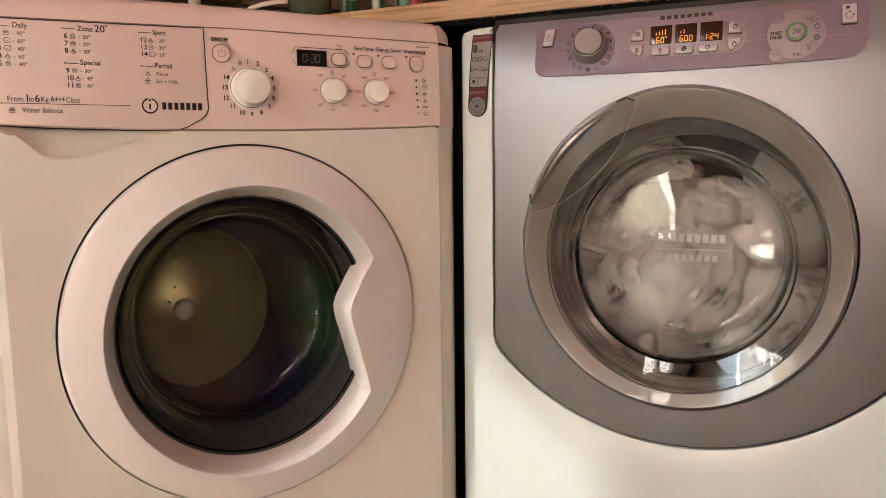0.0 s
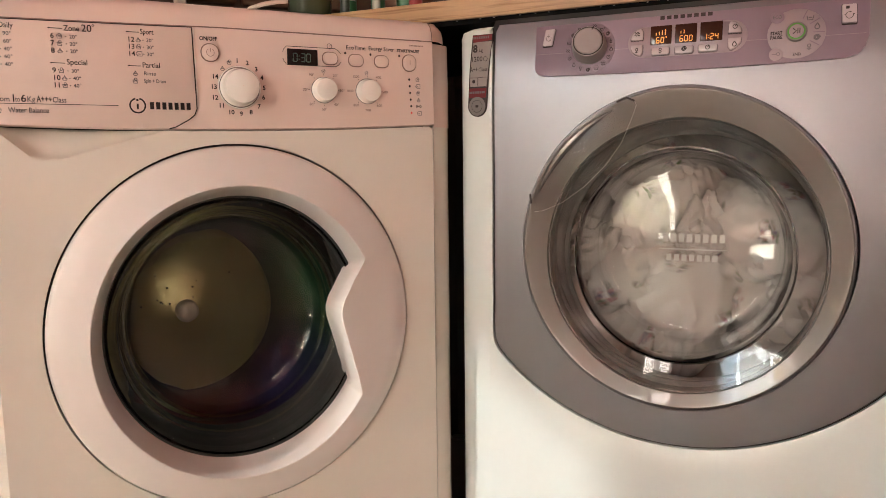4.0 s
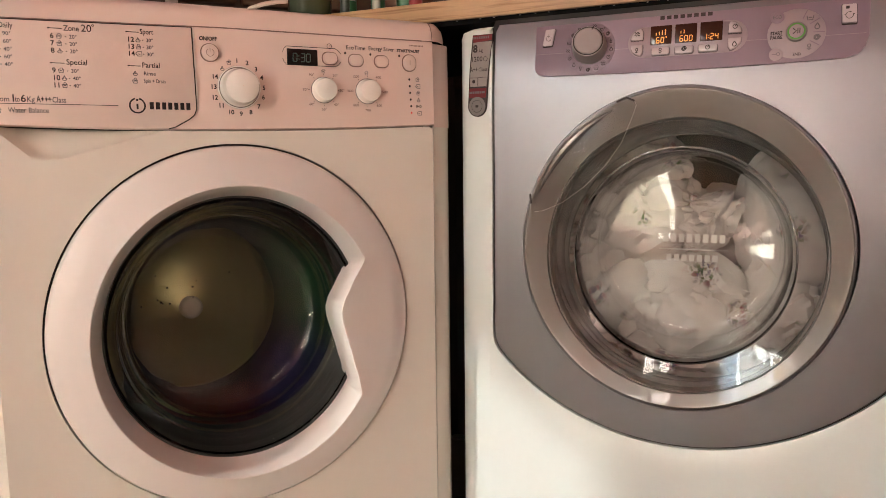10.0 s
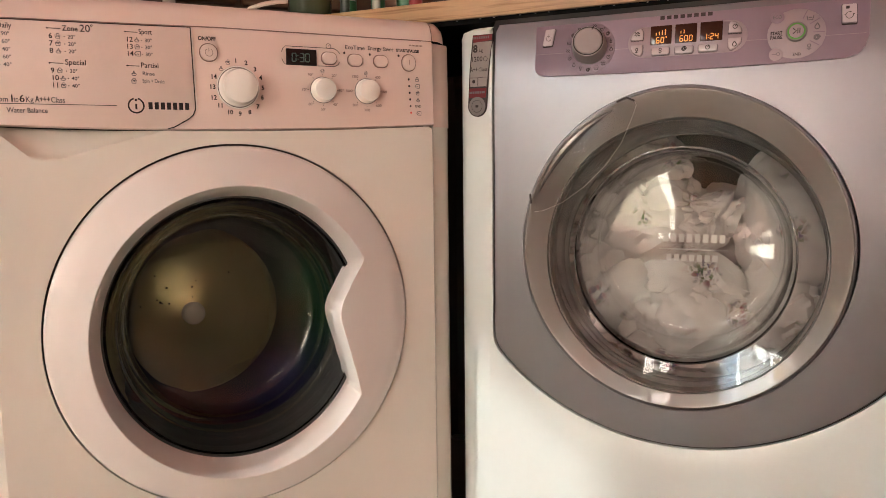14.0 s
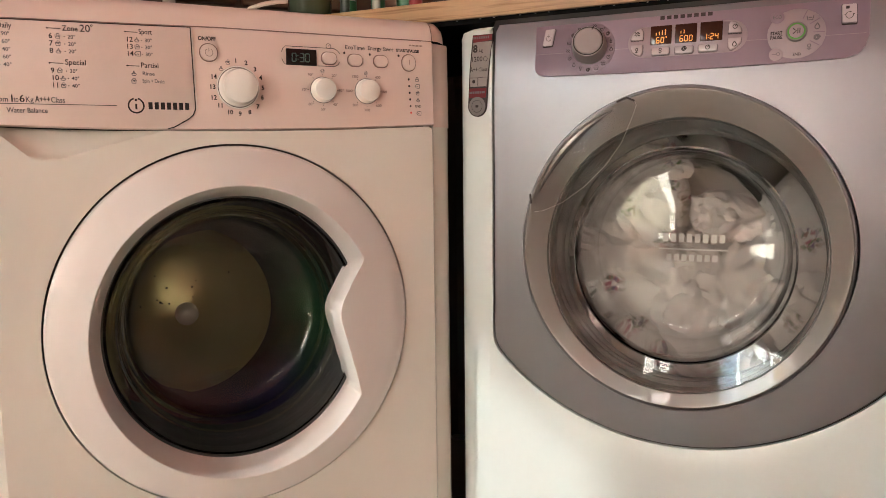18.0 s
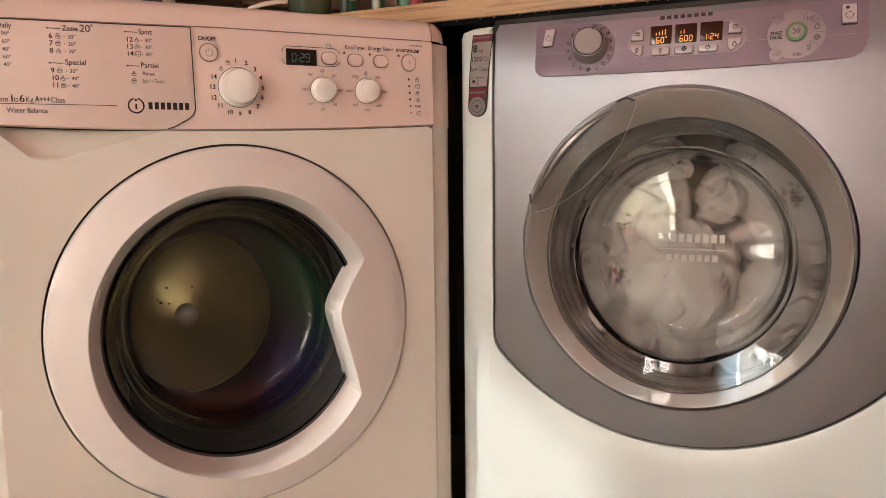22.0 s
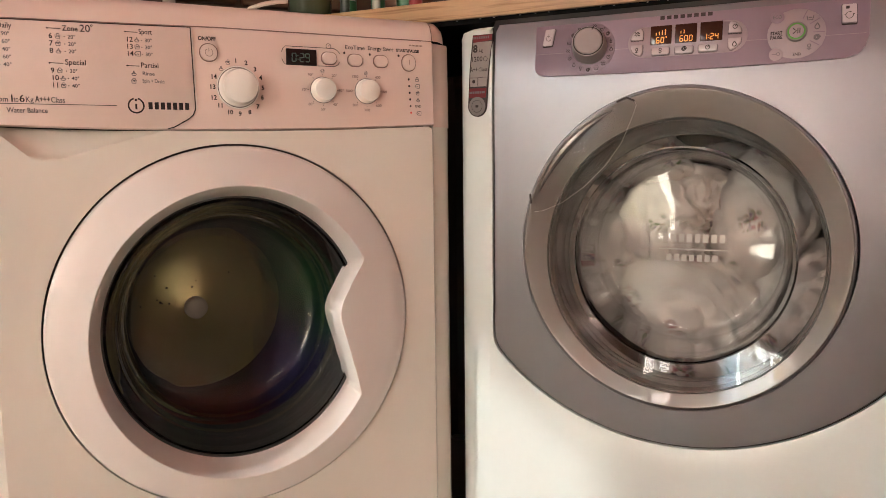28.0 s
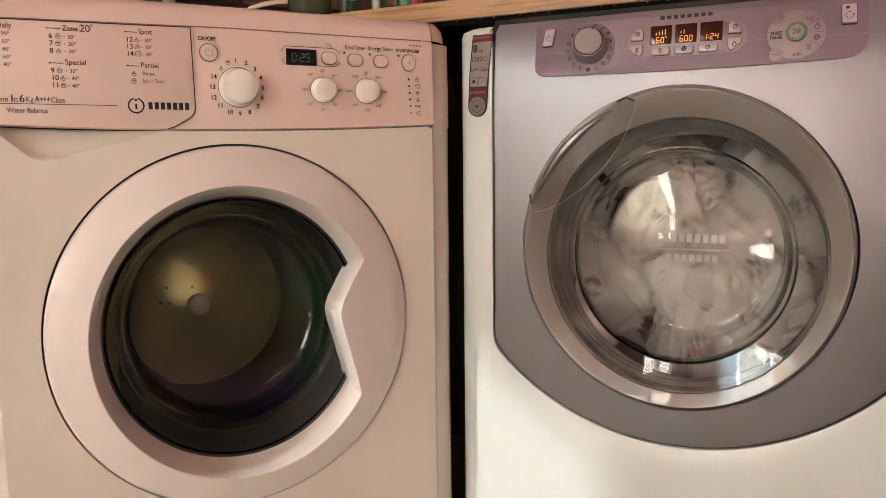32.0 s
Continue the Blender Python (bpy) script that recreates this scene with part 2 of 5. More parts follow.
def pad(outline, d_back, d_front, edge=0.0008):
    """A raised plate with a rounded rim over an outline in the front plane."""
    cu = sum(p[0] for p in outline) / len(outline)
    cz = sum(p[1] for p in outline) / len(outline)
    rows = []
    for d, s in ((d_back, 0.0), (d_front + edge, 0.0), (d_front + edge * 0.3, edge * 0.3), (d_front, edge)):
        row = []
        for u, z in outline:
            l = math.hypot(u - cu, z - cz) or 1
            row.append((u - (u - cu) / l * s, d, z - (z - cz) / l * s))
        rows.append(row)
    return skin(rows, True, (False, True))


def tube(points, radius, n=10):
    """A round tube along a line of points."""
    rows = []
    pts = [Vector(p) for p in points]
    for i, p in enumerate(pts):
        way = (pts[min(i + 1, len(pts) - 1)] - pts[max(i - 1, 0)]).normalized()
        side = way.cross(Vector((0.13, 0.2, 0.97))).normalized()
        up = side.cross(way)
        r = radius[i] if isinstance(radius, (list, tuple)) else radius
        rows.append([p + side * r * math.cos(2 * math.pi * k / n) + up * r * math.sin(2 * math.pi * k / n) for k in range(n)])
    return skin(rows, True, (True, True))


def line_strip(points, width, d, thick=0.0003):
    """A thin printed line on the front plane."""
    bm = bmesh.new()
    left, right = [], []
    for i, (u, z) in enumerate(points):
        a, b = points[max(i - 1, 0)], points[min(i + 1, len(points) - 1)]
        l = math.hypot(b[0] - a[0], b[1] - a[1]) or 1
        nu, nz = -(b[1] - a[1]) / l * width / 2, (b[0] - a[0]) / l * width / 2
        left.append(bm.verts.new((u + nu, d - thick, z + nz)))
        right.append(bm.verts.new((u - nu, d - thick, z - nz)))
    for i in range(len(points) - 1):
        bm.faces.new((left[i], left[i + 1], right[i + 1], right[i]))
    return bm


def arc(cu, cz, r, a0, a1, n=16, squash=1.0):
    return [(cu + r * math.cos(radians(a0 + (a1 - a0) * i / n)), cz + squash * r * math.sin(radians(a0 + (a1 - a0) * i / n))) for i in range(n + 1)]


def words(name, text, u, z, size, d, mat, parent, width=None, align="LEFT", bold=0.00007, m=None):
    """Printed words on the front plane, their baseline at z; width fits them to a length."""
    curve = bpy.data.curves.new(name, "FONT")
    curve.body, curve.size, curve.align_x, curve.offset, curve.resolution_u = text, size, align, bold, 3
    draft = new(name, curve)
    bpy.context.view_layer.update()
    mesh = bpy.data.meshes.new_from_object(draft.evaluated_get(bpy.context.evaluated_depsgraph_get()))
    bpy.data.objects.remove(draft)
    mesh.transform(pose(0, 0, 0, 90, 0, 0))
    if width and len(mesh.vertices):
        xs = [v.co.x for v in mesh.vertices]
        mesh.transform(Matrix.Diagonal((width / (max(xs) - min(xs)), 1, 1, 1)))
    mesh.materials.clear()
    mesh.materials.append(mat)
    ob = new(name, mesh)
    ob.parent = parent
    ob.matrix_basis = (m or Matrix()) @ pose(u, d - 0.0004, z)
    return ob


def bars(name, u0, u1, z, h, count, d, mat, parent, skew=0.0):
    """A row of plain bars in the place of a wordmark or of writing too small to read."""
    w = (u1 - u0) / count
    for i in range(count):
        a, b = u0 + w * i, u0 + w * (i + 0.66)
        bm = bmesh.new()
        v = [bm.verts.new(p) for p in ((a, d - 0.0004, z), (b, d - 0.0004, z + skew), (b, d - 0.0004, z + h + skew), (a, d - 0.0004, z + h))]
        bm.faces.new(v)
        part(name, bm, mat, parent)


def smoothstep(a, b, x):
    t = max(0.0, min(1.0, (x - a) / (b - a)))
    return t * t * (3 - 2 * t)


def plate_rows(inner, outer, n_rings, depth):
    """Rows from an inner to an outer outline, with a depth for each place."""
    rows = []
    for k in range(n_rings + 1):
        t = k / n_rings
        rows.append([(a[0] + (b[0] - a[0]) * t, depth(a[0] + (b[0] - a[0]) * t, a[1] + (b[1] - a[1]) * t), a[1] + (b[1] - a[1]) * t) for a, b in zip(inner, outer)])
    return rows


def to_bounds(cu, cz, angle, lo_u, hi_u, lo_z, top):
    """The point where a ray from the centre leaves a panel; top(u) is its upper edge."""
    c, s = math.cos(angle), math.sin(angle)
    r = 2.0
    if c > 1e-9:
        r = min(r, (hi_u - cu) / c)
    if c < -1e-9:
        r = min(r, (lo_u - cu) / c)
    if s < -1e-9:
        r = min(r, (lo_z - cz) / s)
    if s > 1e-9:
        for _ in range(3):
            r = min(r, (top(cu + c * r) - cz) / s)
    return (cu + c * r, cz + s * r)


# ---------------------------------------------------------------- the room
def room():
    x0, x1, y0, y1, h = -2.2, 1.9, -2.5, 2.3, 2.45
    win = (-1.92, -1.44, 0.92, 1.70)     # window behind the camera: x0, x1, z0, z1
    # invented opening behind the camera, for the east fill lamp
    fill_win_east = (0.46, 1.04, 0.92, 1.58)
    # glazed side of the room: a garden door, a wide window and two tall side lights, added to brighten the white side
    # strip: y0, y1, z0, z1
    lights = ((-2.48, -1.97, 0.06, 1.15), (-1.91, -0.98, 1.00, 1.86), (-0.715, -0.655, 0.25, 2.11), (-0.56, -0.31, 0.25, 2.05))

    def wall(name, *boxes):
        bm = bmesh.new()
        for b in boxes:
            box(*b, bm=bm)
        return tagged(part(name, bm, WALL, smooth=False), "pink plastered room wall", "wall", kind="structure")

    floor = tagged(part("floor", box(x0, x1, y0, y1, -0.1, -0.003), GROUT, smooth=False), "grouted tile floor of the laundry room", "floor", kind="structure")
    tagged(part("ceiling", box(x0, x1, y0, y1, h, h + 0.1), CEILING, smooth=False), "plain pale plaster ceiling", "ceiling", kind="structure")
    t = 0.12
    low = (-2.18, -1.94, 0.06, 0.94)
    # made-up low opening that gives the bowl its banded reflection
    foot = (-1.56, -1.24, 0.03, 0.21)
    # invented opening, there for the silver panel to mirror
    fill_win_curtained = (-1.36, -0.68, 0.63, 1.06)
    high = (-1.96, -1.24, 1.82, 2.06)
    holes = (low, foot, win, fill_win_east, fill_win_curtained, high)
    xs = sorted({x0 - t, x1 + t, *(q for o in holes for q in o[:2])})
    zs = sorted({0, h, *(q for o in holes for q in o[2:])})
    wall("wall_south", *[(a, b, y0 - t, y0, lo, hi) for a, b in zip(xs, xs[1:]) for lo, hi in zip(zs, zs[1:]) if not any(o[0] <= a and b <= o[1] and o[2] <= lo and hi <= o[3] for o in holes)])
    west, last = [], y0
    for a, b, lo, hi in lights:
        west += [(x0 - 0.03, x0, last, a, 0, h), (x0 - 0.03, x0, a, b, 0, lo), (x0 - 0.03, x0, a, b, hi, h)]
        last = b
    wall("wall_west", *west, (x0 - 0.03, x0, last, y1 + t, 0, h))
    wall("wall_east", (x1, x1 + t, y0, y1 + t, 0, h))
    wall("wall_north", (x0, x1, y1, y1 + t, 0, h))
    # windows with two casements; the east and the curtained one are added for light
    for name, wn in (("window_1", win), ("window_4", fill_win_east), ("window_6", fill_win_curtained), ("window_7", high)):
        w = thing(name, "white painted window with two casements, out of view", "window", kind="structure")
        f = 0.035
        mid = (wn[0] + wn[1]) / 2
        for a, b in ((wn[0], mid), (mid, wn[1])):
            bm = bmesh.new()
            for q in ((a, b, wn[2], wn[2] + f), (a, b, wn[3] - f, wn[3]), (a, a + f, wn[2] + f, wn[3] - f), (b - f, b, wn[2] + f, wn[3] - f)):
                box(q[0], q[1], y0 - 0.09, y0 - 0.04, q[2], q[3], bm=bm)
            part("window_frame", bm, FRAME_PAINT, w, smooth=False)
            pane = part("pane", box(a + f, b - f, y0 - 0.068, y0 - 0.064, wn[2] + f, wn[3] - f), PANE_GLASS, w, smooth=False)
            pane.visible_shadow = False
        part("window_sill", box(wn[0] - 0.05, wn[1] + 0.05, y0 - 0.04, y0 + 0.14, wn[2] - 0.035, wn[2] - 0.003, 0.006), FRAME_PAINT, w)
    side = thing("window_3", "narrow glazed side light in the back wall", "window", kind="structure")
    bm = bmesh.new()
    for q in ((low[0], low[1], 0.15, 0.166), (low[0], low[1], 0.27, 0.286), (low[0], low[1], 0.41, 0.426), (low[0], low[1], low[2], low[2] + 0.015), (low[0], low[1], low[3] - 0.015, low[3]), (low[0], low[0] + 0.015, low[2] + 0.015, low[3] - 0.015), (low[1] - 0.015, low[1], low[2] + 0.015, low[3] - 0.015)):
        box(q[0], q[1], y0 - 0.09, y0 - 0.045, q[2], q[3], bm=bm)
    part("window_frame", bm, FRAME_PAINT, side, smooth=False)
    part("pane", box(low[0] + 0.015, low[1] - 0.015, y0 - 0.07, y0 - 0.066, low[2] + 0.015, low[3] - 0.015), PANE_GLASS, side, smooth=False).visible_shadow = False
    # invented light; its middle bar splits the reflection into two bands
    glint_light = thing("window_5", "added low glazed light, there for two bright bands in the glass", "window", kind="structure")
    bm = bmesh.new()
    for q in ((foot[0], foot[1], foot[2], foot[2] + 0.012), (foot[0], foot[1], 0.105, 0.128), (foot[0], foot[1], foot[3] - 0.012, foot[3])):
        box(q[0], q[1], y0 - 0.09, y0 - 0.045, q[2], q[3], bm=bm)
    part("window_frame", bm, FRAME_PAINT, glint_light, smooth=False)
    part("pane", box(foot[0], foot[1], y0 - 0.044, y0 - 0.040, foot[2], foot[3]), PANE_GLASS, glint_light, smooth=False).visible_shadow = False
    g = thing("window_2", "white painted garden window with added side lights", "window", kind="structure")
    for a, b, lo, hi in lights:
        f = min(0.05, (b - a) * 0.08)
        bm = bmesh.new()
        for q in ((a, a + f, lo, hi), (b - f, b, lo, hi), (a + f, b - f, lo, lo + f), (a + f, b - f, hi - f, hi)):
            box(x0 - 0.028, x0 - 0.008, q[0], q[1], q[2], q[3], bm=bm)
        if b - a > 0.7:
            for q in (0.36, 0.68):
                box(x0 - 0.026, x0 - 0.010, a + (b - a) * q - 0.012, a + (b - a) * q + 0.012, lo + f, hi - f, bm=bm)
        if lo < 0.1:
            for z in (0.16, 0.25, 0.36, 0.60, 0.86):
                box(x0 - 0.026, x0 - 0.010, a + f, b - f, z - 0.011, z + 0.011, bm=bm)
        part("window_frame", bm, FRAME_PAINT, g, smooth=False)
        pane = part("pane", box(x0 - 0.02, x0 - 0.016, a + f, b - f, lo + f, hi - f), PANE_GLASS, g, smooth=False)
        pane.visible_shadow = False
    tagged(part("ground", box(-60, 60, -80, 40, -0.35, -0.16), LAWN, smooth=False), "garden lawn outside the room", "ground", kind="structure")
    # floor tiles
    rnd = random.Random(3)
    size = 0.3
    mesh = None
    for i in range(int((x1 - x0) / size) + 1):
        for j in range(int((y1 - y0) / size) + 1):
            if mesh is None:
                ob = part("tile", box(0.002, size - 0.002, 0.002, size - 0.002, -0.012, 0.0, 0.0015, 1), TILE, floor)
                mesh = ob.data
            else:
                ob = new("tile", mesh)
                ob.parent = floor
            ob.matrix_basis = pose(x0 + i * size, y0 + j * size, -rnd.random() * 0.0006)


room()


def curtain(label, mat, y0, y1, z0, z1, pleats, sway=0.018, at=None, group="curtains of the garden window"):
    """A hanging cloth in soft pleats before the garden window, gathered a little at its foot."""
    c = thing("curtain", label, "curtain", at or pose(-2.135, 0, 0), group)
    n = pleats * 10
    mid = (y0 + y1) / 2
    rows = []
    for k in range(13):
        t = k / 12
        pinch = 1 - 0.10 * math.sin(math.pi * t)
        rows.append([(sway * math.sin(2 * math.pi * pleats * i / n + 0.6 * math.sin(3 * t)) * (0.5 + 0.5 * t), mid + (y0 + (y1 - y0) * i / n - mid) * pinch, z1 + (z0 - z1) * t) for i in range(n + 1)])
    bm = skin(rows, False)
    part("cloth", bm, mat, c)
    part("heading_tape", box(-0.004, 0.005, y0, y1, z1 - 0.002, z1 + 0.018), FRAME_PAINT, c)


def window_dressing():
    rod = thing("curtain_rod", "thin white curtain rod over the garden window", "curtain rod")
    part("pole", tube([(-2.135, -1.98, 1.905), (-2.135, -0.93, 1.905)], 0.007, 10), FRAME_PAINT, rod)
    for y in (-1.96, -0.95):
        part("bracket", box(-2.2, -2.128, y - 0.006, y + 0.006, 1.895, 1.903), FRAME_PAINT, rod, smooth=False)
    curtain("white sheer curtain drawn beside the garden window", sheer_material("sheer_white", (0.86, 0.88, 0.90)), -1.93, -1.79, 1.02, 1.88, 3)
    curtain("pale blue sheer curtain at the garden window", sheer_material("sheer_blue", (0.64, 0.78, 0.92)), -1.785, -1.60, 1.10, 1.88, 4)
    curtain("white sheer curtain with a printed flower pattern", sheer_material("sheer_flowered", (0.95, 0.94, 0.93), (0.60, 0.42, 0.30)), -1.56, -1.16, 1.14, 1.88, 7)
    curtain("peach sheer curtain at the garden window", sheer_material("sheer_peach", (0.80, 0.52, 0.34)), -1.15, -0.99, 1.05, 1.88, 4)
    # softens the added lamp behind the invented back window
    curtain("pink sheer curtain drawn across the added back window", sheer_material("sheer_pink", (0.90, 0.76, 0.70)), -0.36, 0.36, 0.60, 1.10, 9, at=pose(-1.02, -2.44, 0, 0, 0, 90), group="")
    cream = sheer_material("sheer_cream", (0.93, 0.91, 0.80), (0.70, 0.72, 0.50))
    curtain("cream sheer curtain over the glazed garden door", cream, -2.45, -1.98, 0.07, 1.14, 6, 0.010, at=pose(-2.17, 0, 0), group="")
    curtain("cream sheer curtain over the narrow side light", cream, -0.11, 0.11, 0.16, 0.93, 4, 0.008, at=pose(-2.06, -2.46, 0, 0, 0, 90), group="")
    # dried flowers on the sill
    rnd = random.Random(17)
    sill = thing("window_shelf", "white painted shelf below the garden window", "shelf")
    part("board", box(-2.2, -2.02, -1.92, -0.97, 0.975, 0.995, 0.003), FRAME_PAINT, sill)
    pot_mat = material("terracotta_pot", (0.42, 0.20, 0.11), 0.8, vary=0.15, scale=20)
    stalk_mat = material("dry_stalks", (0.30, 0.22, 0.10), 0.8, vary=0.3, scale=40)
    petal_mat = material("dry_orange_petals", (0.62, 0.36, 0.14), 0.8, vary=0.35, scale=40)
    for y, many, tall in ((-1.70, 20, 0.19), (-1.38, 14, 0.15)):
        pot = thing("flower_pot", "terracotta pot of dried orange flowers on the window shelf", "flower pot", pose(-2.075, y, 0.995), "pots on the window shelf")
        part("pot", skin([[(r * math.cos(a), r * math.sin(a), z) for a in [2 * math.pi * i / 20 for i in range(20)]] for r, z in ((0.030, 0), (0.038, 0.055), (0.042, 0.056), (0.042, 0.068), (0.037, 0.068), (0.035, 0.055))], True, (True, True)), pot_mat, pot)
        stalks, heads = bmesh.new(), bmesh.new()
        for k in range(many):
            a, out = rnd.uniform(0, 2 * math.pi), rnd.uniform(0.01, 0.085)
            tip = Vector((out * math.cos(a), out * math.sin(a) * 1.3, tall * rnd.uniform(0.55, 1.0)))
            foot_at = Vector((0.2 * tip.x, 0.2 * tip.y, 0.05))
            side = Vector((0, 0.0012, 0))
            v = [stalks.verts.new(p) for p in (foot_at - side, foot_at + side, tip + side, tip - side)]
            stalks.faces.new(v)
            for j in range(7):
                b = 2 * math.pi * j / 7
                r = rnd.uniform(0.008, 0.015)
                q = [tip, tip + Vector((0.003, r * math.cos(b - 0.35), r * math.sin(b - 0.35))), tip + Vector((0.0, 1.3 * r * math.cos(b), 1.3 * r * math.sin(b))), tip + Vector((0.003, r * math.cos(b + 0.35), r * math.sin(b + 0.35)))]
                heads.faces.new([heads.verts.new(p) for p in q])
        part("stalks", stalks, stalk_mat, pot, smooth=False)
        part("blossoms", heads, petal_mat, pot, smooth=False)


window_dressing()

# ---------------------------------------------------------------- the two machines
LEFT_AT = (-0.2432, 0.8685, 25.92)
RIGHT_AT = (0.2850, 0.8873, -25.26)


def fascia_edge(u):
    """The lower edge of the control panel, which dips in its middle."""
    return 0.7048 + 0.088 * (u + 0.05) ** 2


LEFT_AXIS = (0.0, 0.470)
LEFT_DRUM_AXIS = (-0.017, 0.427)
RIGHT_AXIS = (0.0, 0.5555)


def scoop_depth(u, z):
    """The finger hollow under the detergent drawer."""
    low = np.interp(u, (-0.262, -0.2353, -0.2161, -0.2011, -0.1799, -0.1294, -0.0763), (0.7092, 0.698, 0.6817, 0.6734, 0.6738, 0.6892, 0.7043))
    top = fascia_edge(u) + 0.004
    if u > -0.0763 or u < -0.262 or z < low:
        return 0.0
    t = (z - low) / max(top - low, 1e-4)
    return 0.026 * (t ** 0.6) * min(1.0, (top - low) / 0.02)


def turned(profile, cu, cz, radius_of, n=180):
    """Like lathe, with a radius that the angle may change: profile gives (key, depth)."""
    rows = []
    for key, d in profile:
        row = []
        for i in range(n):
            a = 2 * math.pi * i / n
            r, dd = radius_of(key, a, d)
            row.append((cu + r * math.cos(a), dd, cz + r * math.sin(a)))
        rows.append(row)
    return skin(rows)


def knob(name, u, z, r, d, parent, tall=0.018):
    k = part(name, lathe([(r * 1.08, d), (r * 1.08, d - 0.0015), (r * 1.03, d - 0.003), (r, d - 0.004), (r * 0.97, d - tall * 0.7), (r * 0.9, d - tall * 0.92), (r * 0.72, d - tall), (r * 0.3, d - tall * 1.05), (0.0005, d - tall * 1.06)], u, z, 48), KNOB, parent)
    part("skirt", lathe([(r * 1.115, d + 0.0005), (r * 1.115, d - 0.0006), (r * 1.07, d - 0.0006)], u, z, 48), GREY_INK, k)
    if r > 0.02:
        part("dial_base", lathe([(r * 1.19, d + 0.0002), (r * 1.18, d - 0.0010), (r * 1.12, d - 0.0014)], u, z, 48), KNOB, k)
    return k


def button(u, z, w, h, d, parent, mat=None, r=None):
    b = part("button", pad(rounded_outline(w, h, r or min(w, h) * 0.48, 8, u, z), d, d - 0.0030, 0.0012), mat or FASCIA, parent)
    part("button_gap", pad(rounded_outline(w + 0.0022, h + 0.0022, (r or min(w, h) * 0.48) + 0.0008, 8, u, z), d + 0.0002, d - 0.0003, 0.0001), SOFT_SEAM, b)
    return b


def seven_segments(name, text, u, z, h, d, mat, parent, lean=0.08, pitch=0.72):
    """Digits of a segment display; a space leaves a place empty."""
    lit = {"0": "abcdef", "1": "bc", "2": "abdeg", "3": "abcdg", "4": "bcfg", "5": "acdfg", "6": "acdefg", "7": "abc", "8": "abcdefg", "9": "abcdfg"}
    w, th = h * 0.5, h * 0.11
    spots = {"a": (w / 2, h, 1), "g": (w / 2, h / 2, 1), "d": (w / 2, 0, 1), "b": (w, h * 0.75, 0), "c": (w, h * 0.25, 0), "f": (0, h * 0.75, 0), "e": (0, h * 0.25, 0)}
    x = u
    for ch in text:
        if ch == ":":
            bm = bmesh.new()
            for zz in (0.3, 0.7):
                box(x, x + th, d - 0.0006, d, z + h * zz - th / 2, z + h * zz + th / 2, bm=bm)
            part("colon", bm, mat, parent, smooth=False)
            x += h * 0.3
            continue
        if ch in lit:
            bm = bmesh.new()
            for s in lit[ch]:
                cx, cz, flat = spots[s]
                a, b = (w * 0.42, th / 2) if flat else (th / 2, h * 0.21)
                k = lean * cz
                box(x + cx - a + k, x + cx + a + k, d - 0.0006, d, z + cz - b, z + cz + b, bm=bm)
            part(name, bm, mat, parent, smooth=False)
        x += h * pitch
    return x


def crumpled(seed, radii, folds=0.35, detail=5):
    """A wad of cloth: an uneven body with creases and folds."""
    bm = bmesh.new()
    bmesh.ops.create_icosphere(bm, subdivisions=detail, radius=1.0)
    off = Vector((seed * 7.3, seed * 3.1, seed * 5.7))
    turn = pose(0, 0, 0, 40 * seed, 65 * seed, 25 * seed).to_3x3()
    for v in bm.verts:
        n = v.co.normalized()
        p = n + off
        warp = noise.noise_vector(p * 0.9) * 0.45
        big = noise.noise(p * 0.8) * 0.20 + noise.noise(p * 1.7) * 0.06
        q = turn @ (p + warp)
        # long pleats that gather towards one side, and a few deep tucks
        pull = smoothstep(-0.25, 0.45, noise.noise(p * 1.2 + Vector((3, 1, 2))))
        pleat = 1 - 2 * math.hypot(noise.noise(Vector((q.x * 2.3, q.y * 2.3, q.z * 0.6))), 0.09)
        ripple = 1 - 2 * math.hypot(noise.noise(Vector((q.x * 6.5, q.y * 1.3, q.z * 6.5)) + warp), 0.07)
        tuck = math.exp(-(noise.noise(q * 0.95) / 0.06) ** 2)
        crease = math.exp(-(noise.noise(Vector((q.x * 2.2, q.y * 2.2, q.z * 0.6)) + warp) / 0.085) ** 2) * smoothstep(0.0, 0.35, noise.noise(p * 1.5))
        s = 1.0 + big + folds * (0.32 * pull * pleat + 0.12 * (1 - pull) * ripple - 0.20 * tuck * (0.4 + pull) - 0.17 * crease) + 0.003 * noise.noise(q * 9)
        v.co = Vector((n.x * radii[0], n.y * radii[1], n.z * radii[2])) * s
    return bm


DISPLAY_BARS = []


